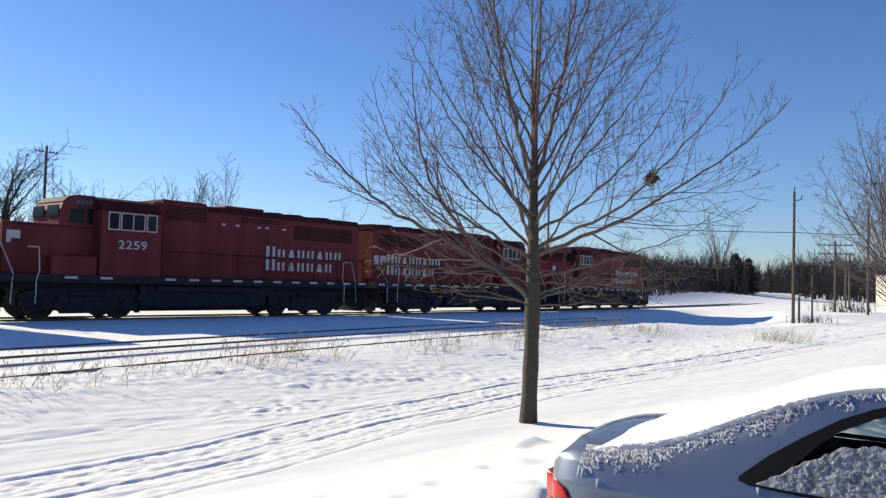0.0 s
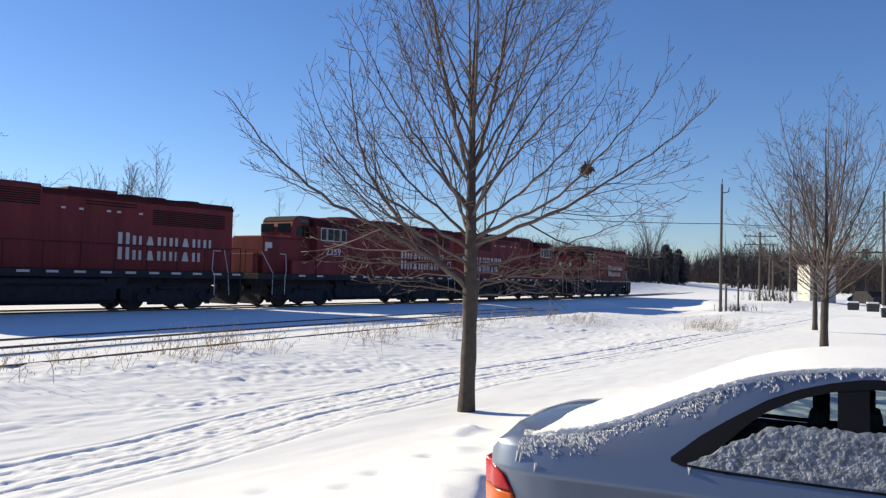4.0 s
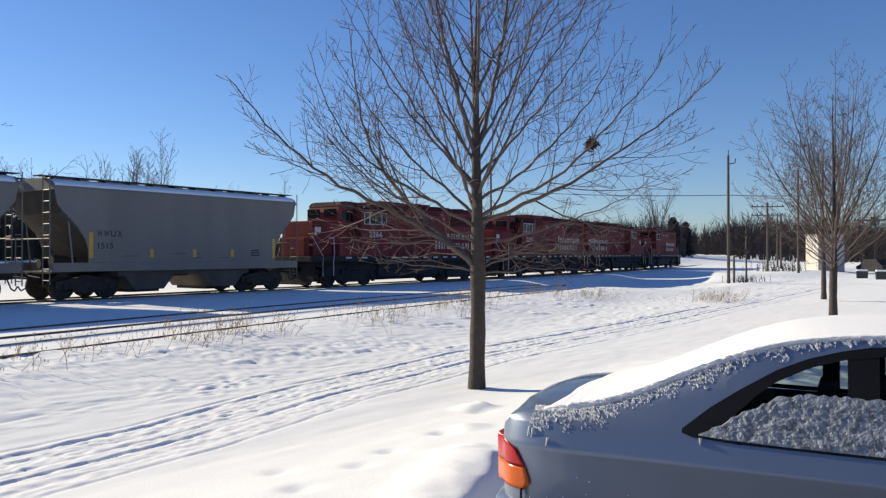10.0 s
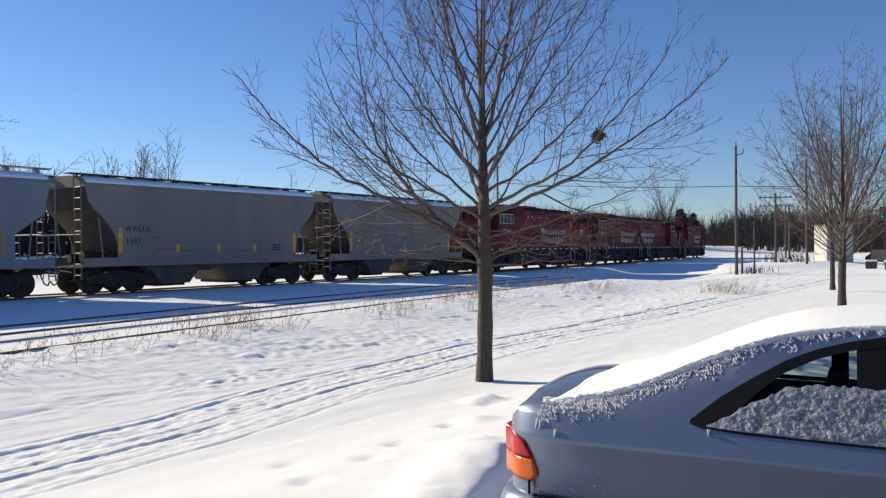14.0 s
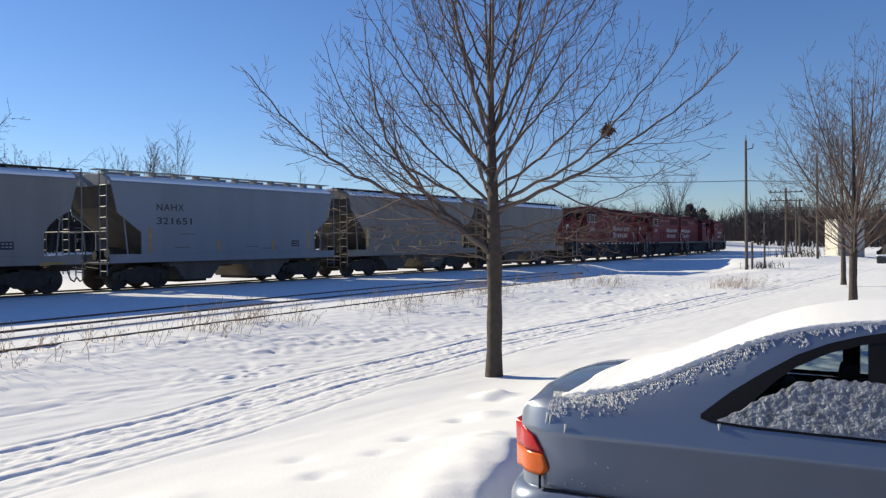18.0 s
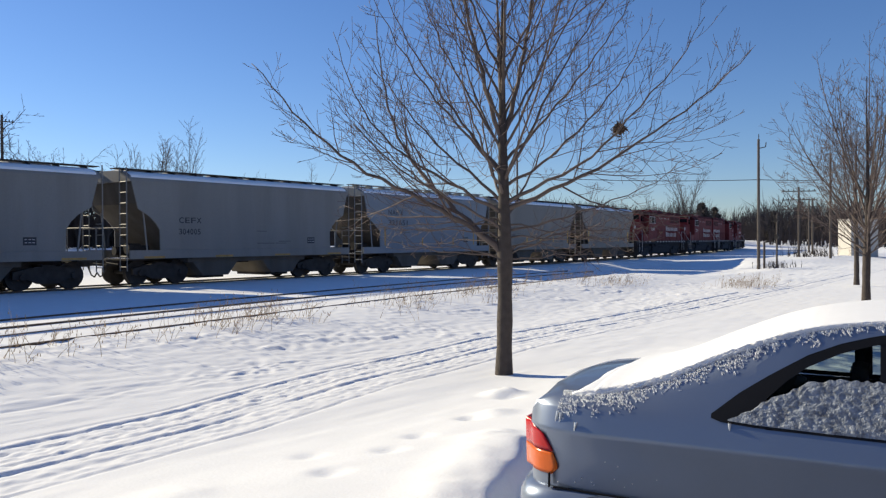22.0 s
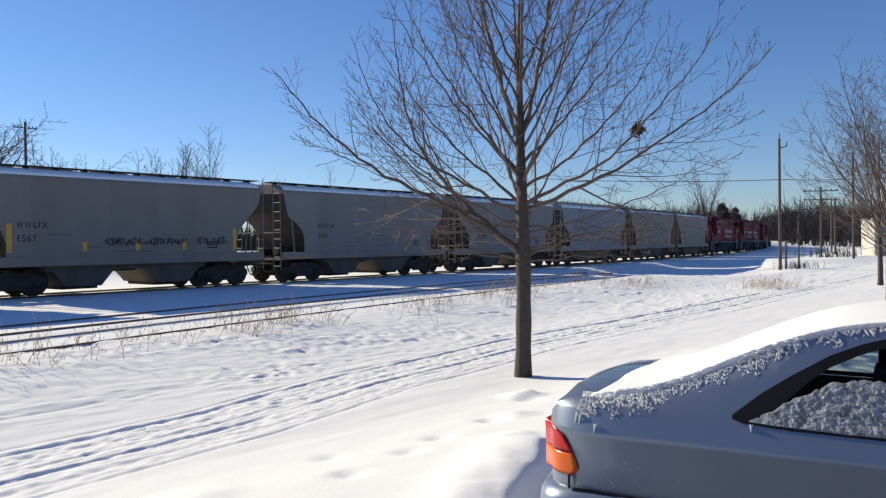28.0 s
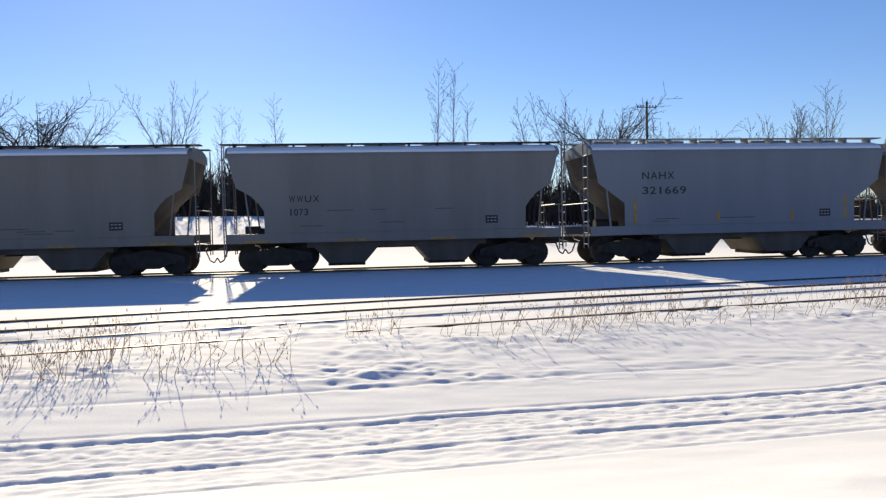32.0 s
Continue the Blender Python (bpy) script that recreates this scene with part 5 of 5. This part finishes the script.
for k in range(500):
    s, y = rnd.uniform(-0.14, 0.05), rnd.uniform(0.35, 1.0)
    clump(kv, kf, (s, y, 0.232 + rnd.uniform(0, 0.015)), rnd.uniform(0.002, 0.005), rnd, 0.8)
for k in range(12):
    s = rnd.gauss(0.45, 0.12)
    z = rnd.gauss(0.33, 0.05)
    clump(kv, kf, (s, car_side(s, z) - 0.001, z), rnd.uniform(0.002, 0.006), rnd)
b_snow = mesh_from("bumper_snow", kv, kf, SNOW_CRUST, None, smooth=True)
b_snow.matrix_basis = car.matrix_basis
tagged(b_snow, "loose snow caught on a car bumper and flank", "snow", kind="stuff")

# ---- poles, wires, signal ----
def gz(x, y): return float(ground_z(np.array([x]), np.array([y]))[0])


def wooden_pole(x, y, height, r, label, arms=(), fittings=False):
    p = empty("utility_pole", pose(x, y, gz(x, y)), label, "utility pole", "utility poles")
    part("shaft", rod(BM(), (0, 0, -0.3), (0, 0, height), r, r * 0.72, seg=12), POLE, p)
    for z, w, az in arms:
        c, q = math.cos(radians(az)), math.sin(radians(az))
        bm = BM()
        rod(bm, (-c * w, -q * w, z), (c * w, q * w, z), 0.055, seg=4)
        a = part("crossarm", bm, POLE, p)
        for k in (-0.9, -0.6, -0.3, 0.3, 0.6, 0.9):
            part("insulator", rod(BM(), (c * w * k, q * w * k, z + 0.05), (c * w * k, q * w * k, z + 0.2), 0.05, 0.03, seg=6), STEEL_DARK, a)
    if fittings:
        part("pole_top_pin", rod(BM(), (0.02, 0, height), (0.06, 0, height + 0.35), 0.025, seg=6), STEEL_DARK, p)
        bm = BM()
        bent_rod(bm, [(0, 0, height - 0.6), (0.3, -0.35, height - 0.5), (0.32, -0.38, height - 0.2)], 0.03)
        part("bracket", bm, STEEL_DARK, p)
    return p


wooden_pole(52.6, 16.4, 8.08 - gz(52.6, 16.4), 0.105, "weathered wooden pole with a bracket at its top", fittings=True)
wooden_pole(73.1, 16.8, 9.0, 0.115, "tall dark wooden pole beyond the verge trees")
wooden_pole(77.4, 20.5, 6.5, 0.11, "old wooden telegraph pole with three crossarms", ((6.1, 1.5, 118), (5.3, 1.5, 118), (4.4, 1.5, 118)))
wooden_pole(92.2, 23.0, 6.1, 0.12, "old wooden telegraph pole with crossarms further off", ((5.2, 1.2, 118), (4.6, 1.2, 118)))
wooden_pole(101.8, 25.8, 6.3, 0.12, "distant wooden telegraph pole", ((5.3, 1.6, 118),))
wooden_pole(69.4, 9.15, 9.3, 0.115, "tall wooden pole at the edge of the far road")
wooden_pole(25.7, 65.4, 11.6 - gz(25.7, 65.4), 0.13, "dark wooden pole with a short crossarm behind the railway", ((11.6 - gz(25.7, 65.4) - 0.5, 0.9, 0),))
wooden_pole(51.2, 34.3, 9.0, 0.10, "dark wooden pole behind the railway")


def cable(a, b, sag, label):
    pts = []
    for k in range(25):
        f = k / 24
        p = Vector(a).lerp(Vector(b), f)
        p.z -= sag * 4 * f * (1 - f)
        pts.append(p)
    v, f_ = [], []
    tube(v, f_, pts, [0.022] * 25, 5)
    tagged(mesh_from("cable", v, f_, STEEL_DARK), label, "cable", "overhead cables")


cable((52.6, 16.4, 5.45), (51.2, 34.3, 6.6), 0.2, "black overhead cable strung across the railway")
cable((52.6, 16.4, 5.45), (69.4, 9.15, 6.6), 0.25, "black overhead cable running to the far pole")
cable((77.4, 20.5, 6.3), (92.2, 23.0, 5.6), 0.2, "thin telegraph wire between crossarm poles")
cable((77.4, 20.5, 5.5), (92.2, 23.0, 4.9), 0.2, "thin telegraph wire between crossarm poles")

bm = BM()
rod(bm, (0, 0, -0.2), (0, 0, 3.6), 0.07, 0.05, seg=8)
post = empty("signal_post", pose(54.8, 15.9, gz(54.8, 15.9)), "thin rusty post with a small lamp head", "post")
part("shaft", bm, POLE, post)
part("lamp_head", rod(BM(), (-0.2, 0, 2.1), (0.05, 0, 2.1), 0.16, seg=12), STEEL_DARK, post)
part("lamp_head", rod(BM(), (-0.2, 0, 3.2), (0.05, 0, 3.2), 0.12, seg=12), STEEL_DARK, post)
stake = empty("marker_stake", pose(53.6, 16.35, gz(53.6, 16.35)), "short weathered wooden stake beside the line", "stake")
part("shaft", rod(BM(), (0, 0, -0.2), (0, 0, 1.7), 0.08, 0.07, seg=8), POLE, stake)
sig = empty("traffic_light", pose(74.2, 9.2, gz(74.2, 9.2)), "traffic light hanging from a dark mast arm", "traffic light")
part("mast", rod(BM(), (0, 0, 0), (0, 0, 5.0), 0.1, seg=10), STEEL_DARK, sig)
part("arm", rod(BM(), (0, 0, 4.7), (0.2, 3.4, 4.75), 0.07, 0.05, seg=8), STEEL_DARK, sig)
head = part("signal_head", box(BM(), -0.15, 1.75, 3.9, 0.15, 2.15, 5.0, 0.03), STEEL_DARK, sig)
GREEN_LENS = material("green_signal_lens", (0.05, 0.5, 0.3), 0.2)
for z, mm in ((4.75, TRIM), (4.45, TRIM), (4.15, GREEN_LENS)):
    part("lens", rod(BM(), (-0.17, 1.95, z), (-0.15, 1.95, z), 0.11, seg=12), mm, head)

# ---- white shed, bins and car by the far road ----
WALL_WHITE = material("white_shed_siding", (0.47, 0.45, 0.42), 0.7, 0, 0.08, 1.5, 0.05, 30, (0.5, 0.47, 0.42), 0.3)
ROOF_GREY = material("grey_shed_roof", (0.25, 0.24, 0.23), 0.7, 0, 0.2, 2.0)
shed = empty("shed", pose(85.6, 17.2, 0.1, 0, 0, -52), "plain white-sided flat-roofed shed in the sun", "shed")
part("wall", box(BM(), -1.3, -1.3, -0.5, 1.3, 1.3, 3.3), WALL_WHITE, shed)
part("roof", box(BM(), -1.4, -1.4, 3.3, 1.4, 1.4, 3.42, 0.02), ROOF_GREY, shed)
part("door", box(BM(), -0.5, -1.34, -0.1, 0.5, -1.3, 2.0, 0.01), ROOF_GREY, shed)
BIN = material("dark_green_bin_steel", (0.035, 0.04, 0.04), 0.6, 0, 0.3, 3.0)
for x, y, w in ((69.1, 11.2, 0.42), (65.4, 9.3, 0.42), (54.6, 6.9, 0.42)):
    b = empty("planter", pose(x, y, gz(x, y) - 0.05, 0, 0, -78), "dark square planter with a cap of snow", "planter", "dark planters by the far road")
    bm = BM()
    prism(bm, [(-w * 0.9, 0), (w * 0.9, 0), (w, 0.62), (-w, 0.62)], -w, w, bevel=0.02)
    part("tub", bm, BIN, b)
    part("snow_cap", box(BM(), -w * 0.95, -w * 0.95, 0.60, w * 0.95, w * 0.95, 0.74, 0.06), SNOW_CAP, b, "cap of snow")
van = empty("parked_car", pose(84.0, 12.3, gz(84.0, 12.3), 0, 0, 40), "dark car parked far off by the road", "car")
bm = BM()
prism(bm, [(-2.1, 0.25), (2.1, 0.25), (2.15, 0.7), (1.5, 0.85), (0.8, 1.4), (-1.1, 1.42), (-1.8, 0.9), (-2.15, 0.8)], -0.85, 0.85, bevel=0.05)
part("body", bm, BLACK, van)
for x in (-1.3, 1.3):
    for y in (-0.8, 0.8):
        part("wheel", rod(BM(), (x, y - 0.1, 0.32), (x, y + 0.1, 0.32), 0.32, seg=14), TYRE, van)


# ---- trees behind the railway and far woods ----
def wild_tree(seed, height, habit, label):
    """Bare tree seen from afar, about the origin. habit: 'spire' one stem with short rising side branches, 'oak' a crooked spreading crown, 'vase' stems parting low, 'brushy' a loose clump."""
    rnd = random.Random(seed)
    t = empty("bare_tree", pose(0, 0, 0), label, "tree", "bare trees behind the railway")
    tv, tf, cv_, cf_ = [], [], [], []
    thin = 0.010
    if habit == "spire":
        stems, q = [(Vector((0, 0, -0.3)), rnd.uniform(0, 360), (88, 89, 86, 88), height, 0.10)], (0.55, 0.95)
    elif habit == "vase":
        stems, q = [(Vector((0, 0, -0.3)), k * 72 + rnd.uniform(-20, 20), (86, 80, 66 + rnd.uniform(-6, 8), 60, 66), height * rnd.uniform(0.9, 1.05), 0.10) for k in range(5)], (0.4, 0.8)
    elif habit == "oak":
        stems, q = [(Vector((0, 0, -0.3)), k * 51 + rnd.uniform(-20, 20), (88, 84, 62 + rnd.uniform(-18, 14), 34 + rnd.uniform(-8, 20), 48), height * rnd.uniform(0.85, 1.1), 0.13) for k in range(7)], (0.5, 1.0)
    else:
        stems, q = [(Vector((rnd.gauss(0, 0.7), rnd.gauss(0, 0.7), -0.3)), rnd.uniform(0, 360), (84, 80 + rnd.uniform(-6, 4), 76, 80), height * rnd.uniform(0.7, 1.0), 0.07) for k in range(4)], (0.45, 0.85)
    for p, az, els, ln, r in stems:
        pts, radii = limb_line(rnd, p, az, els, ln, r, height * 0.035, 9.0 if habit == "oak" else 4.0, 0.1)
        tube(tv, tf, pts, [max(x, thin) for x in radii], 6)
        wide = {"spire": 0.20, "vase": 0.30, "oak": 0.34, "brushy": 0.26}[habit]
        ramify(rnd, cv_, cf_, pts, radii, ln, 2, height * {"spire": 0.019, "vase": 0.032, "oak": 0.033, "brushy": 0.026}[habit], thin, 0.3 if habit != "oak" else 0.12, q, 0.30, wide)
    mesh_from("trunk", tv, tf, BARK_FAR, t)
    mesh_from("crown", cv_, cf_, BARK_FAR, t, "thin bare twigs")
    return t


SHAPES = [(1, 14.0, "spire", "tall thin bare tree behind the railway"), (2, 11.0, "oak", "crooked spreading bare tree behind the railway"), (3, 9.5, "brushy", "low bushy bare tree behind the railway"), (4, 12.0, "spire", "slender bare tree behind the railway"), (5, 11.0, "vase", "broad vase-shaped bare tree behind the railway"), (6, 9.5, "brushy", "small loose bare tree behind the railway"), (7, 10.5, "oak", "old broad bare tree behind the railway")]
models = [wild_tree(*sh) for sh in SHAPES]
TALL = [max(v.co.z for c in m.children for v in c.data.vertices) for m in models]
spots = [(-31, 65, 6, 10.8), (-27.5, 66, 1, 10.6), (-24.6, 66, 6, 11.2), (-22.2, 66.5, 1, 10.6), (-14.2, 66, 4, 10.6), (-10.3, 66, 3, 9.3), (-8.9, 66.4, 0, 9.0), (-5.7, 66, 3, 10.1), (7.4, 66, 0, 14.0), (8.7, 66.3, 0, 14.0), (10.1, 65.6, 3, 10.9), (16.5, 66, 2, 11.3), (18.3, 66, 0, 11.7), (20.4, 66.4, 4, 10.6), (22.8, 66, 6, 12.0), (26.6, 66.6, 2, 9.6), (29.9, 65.6, 1, 10.0), (33.4, 65, 5, 7.4), (36.4, 66.4, 2, 9.4), (38.0, 66, 2, 10.4), (40.3, 66, 5, 11.2), (41.6, 66.5, 2, 10.8), (42.8, 66, 3, 12.4), (50.5, 66, 2, 8.0), (58.0, 66, 3, 9.6), (66, 60, 5, 8.6), (72, 62, 1, 8.0), (144.7, 58.5, 4, 15.5), (95, 52, 3, 9.0), (118, 54, 0, 10.0), (176, 45, 3, 10.6), (186, 44, 2, 11.4), (172, 38, 5, 9.0)]
used = set()
for x, y, k, h in spots:
    m0, hh = models[k], TALL[k]
    sc = h / hh
    m = pose(x, y, gz(x, y), 0, 0, (x * 37) % 360)
    if k in used:
        ob = copy_thing(m0, m)
    else:
        used.add(k)
        ob = m0
        ob.matrix_basis = m
    ob.scale = (sc, sc, sc)


def thicket(name, label, places, mat, seed, twigs=5, thick=1.0):
    rnd = random.Random(seed)
    v, f_ = [], []
    for x, y, h in places:
        z = 0.0
        p = Vector((x, y, float(GROUND(x, y)) - 0.2))
        pts, radii = shoot(rnd, p, Vector((rnd.gauss(0, 0.14), rnd.gauss(0, 0.14), 1)), h, (0.02 + 0.008 * h) * thick, 4, 0.1, 0.06)
        tube(v, f_, pts, radii, 3)
        for k in range(twigs):
            q, d = along(pts, rnd.uniform(0.15, 0.9))
            tp, tr_ = shoot(rnd, q, side_dir(rnd, d, rnd.uniform(0.4, 1.0)), h * rnd.uniform(0.15, 0.4), (0.012 + 0.003 * h) * thick, 2, 0.3, 0.12)
            tube(v, f_, tp, tr_, 3)
    ob = mesh_from(name, v, f_, mat, smooth=False)
    return tagged(ob, label, "woods", kind="stuff")


def GROUND(x, y): return -0.14 + (1.35 + 1.0 * float(step(10, -10, np.array(x)))) * float(step(36, 64, np.array(y)))


rnd = random.Random(90)
def wooded(n, x0, x1, near_, far_, h0, h1):
    out = []
    for k in range(n):
        x = rnd.uniform(x0, x1)
        out.append((x, float(main_y(x)) + rnd.uniform(near_, far_), rnd.uniform(h0, h1)))
    return out


thicket("brush", "dense bare brown brush along the far side of the railway", [(x, rnd.uniform(62, 80), (rnd.uniform(1.5, 3.9) + 1.8 * rnd.random() ** 2) * (1 if x < 40 else 0.55)) for x in (rnd.uniform(-45, 100) for k in range(8200))], WOODS, 91, 7, 1.9)
thicket("woods", "bare brown woods beyond the bend of the line", wooded(2600, 75, 170, 12, 40, 2.5, 6.5) + wooded(2200, 165, 300, -70, -5, 5.0, 11.0) + wooded(2000, 140, 300, 5, 40, 4.0, 8.5), WOODS_HAZED, 92, 7, 1.6)
thicket("far_woods", "distant woods on the horizon, greyed for haze", [(rnd.uniform(300, 460), rnd.uniform(-100, 170), rnd.uniform(6, 12)) for k in range(2600)], WOODS_HAZED, 93, 5, 3.5)


def conifer(x, y, h, seed):
    rnd = random.Random(seed)
    t = empty("conifer", pose(x, y, gz(x, y)), "dark evergreen tree among bare woods", "tree", "dark evergreens")
    part("trunk", rod(BM(), (0, 0, -0.2), (0, 0, h * 0.95), 0.14, 0.02, seg=7), BARK_FAR, t)
    v, f_ = [], []
    for k in range(520):
        f = rnd.random() ** 0.8
        z = h * (0.06 + 0.94 * f)
        r = h * 0.30 * (1.1 - f) ** 0.6 * rnd.uniform(0.35, 1.3)
        a = rnd.uniform(0, math.tau)
        d = Vector((math.cos(a), math.sin(a), -0.25))
        tube(v, f_, [Vector((0, 0, z)) + d * r * 0.25, Vector((0, 0, z)) + d * r * 0.7, Vector((0, 0, z)) + d * r], [0.10, 0.13, 0.02], 4)
    mesh_from("crown", v, f_, CONIFER, t, smooth=False)
    return t


for x, y, h in ((147.6, 56.6, 7.6), (151.0, 57.2, 6.8), (154, 56.4, 7.0), (180, 53.0, 7.0)):
    conifer(x, y, h, int(x))

# low scrub round the pole feet
thicket("scrub", "low bare scrub round the pole feet", [(rnd.gauss(78.5, 1.6), rnd.gauss(19.8, 1.2), rnd.uniform(0.6, 1.4)) for k in range(90)] + [(rnd.gauss(54.3, 1.2), rnd.gauss(15.6, 0.6), rnd.uniform(0.15, 0.5)) for k in range(60)], WOODS, 94, 6)


# ---- dry weeds beside the sidings ----
def weeds(name, label, spots_, seed, tall):
    rnd = random.Random(seed)
    v, f_ = [], []
    zz = ground_z(np.array([p[0] for p in spots_]), np.array([p[1] for p in spots_]))
    for (x, y), z in zip(spots_, zz):
        h = rnd.uniform(0.18, 0.5) * tall
        lean = Vector((rnd.gauss(0.18, 0.3), rnd.gauss(-0.1, 0.28), 1))
        pts, radii = shoot(rnd, Vector((x, y, z - 0.03)), lean, h, 0.0055, 5, -0.25, 0.10)
        tube(v, f_, pts, [max(r, 0.0014) for r in radii], 3)
        for k in range(rnd.randint(1, 5)):
            q, d = along(pts, rnd.uniform(0.35, 0.98))
            tp, tr_ = shoot(rnd, q, side_dir(rnd, d, rnd.uniform(0.3, 1.0)), h * rnd.uniform(0.12, 0.4), 0.003, 3, -0.1, 0.15)
            tube(v, f_, tp, [max(r, 0.0014) for r in tr_], 3)
            if rnd.random() < 0.6:
                e = tp[-1]
                tube(v, f_, [e - Vector((0, 0, 0.02)), e, e + Vector((0, 0, 0.03))], [0.003, 0.008, 0.002], 3)
    return tagged(mesh_from(name, v, f_, STRAW, smooth=False), label, "weeds", kind="stuff")


rnd = random.Random(120)
where = []
for k in range(270):
    cx = rnd.uniform(-9, 34)
    cy = float(track3_y(cx)) - 0.95 - abs(rnd.gauss(0, 1.0))
    if float(wave(np.array(cx * 0.6), np.array(cy), 95)) < 0.36:
        continue
    for j in range(rnd.randint(1, 8)):
        where.append((cx + rnd.gauss(0, 0.26), cy + rnd.gauss(0, 0.13)))
weeds("dry_weeds", "dry straw-coloured weeds poking through the snow", where, 121, 1.3)
weeds("dry_grass_tuft", "flattened tuft of dry brown grass in snow", [(rnd.gauss(33.3, 0.9), rnd.gauss(10.9, 0.5)) for k in range(160)] + [(rnd.gauss(29.5, 0.8), rnd.gauss(14.6, 0.4)) for k in range(60)], 122, 1.2)


def motions():
    for ob, k, half, turned in TRAIN:
        rows = []
        for n in range(17):
            x, y, turn = line_at(train_s(n * 2.0, k) - half)
            rows.append((n * 2.0, pose(x, y, 0, 0, 0, turn + (180 if turned else 0))))
        walk(ob, rows)
        for w in [c for c in ob.children_recursive if c.name.startswith("wheelset")]:
            place, radius = w.matrix_basis.translation.copy(), 0.505 if half > 7 else 0.455
            turns = []
            for n in range(161):
                roll = math.degrees((train_s(n * 0.2, 0) - train_s(0, 0)) / radius) * (-1 if turned else 1)
                turns.append((n * 0.2, Matrix.Translation(place) @ Matrix.Rotation(radians(roll), 4, "Y")))
            walk(w, turns)


motions()
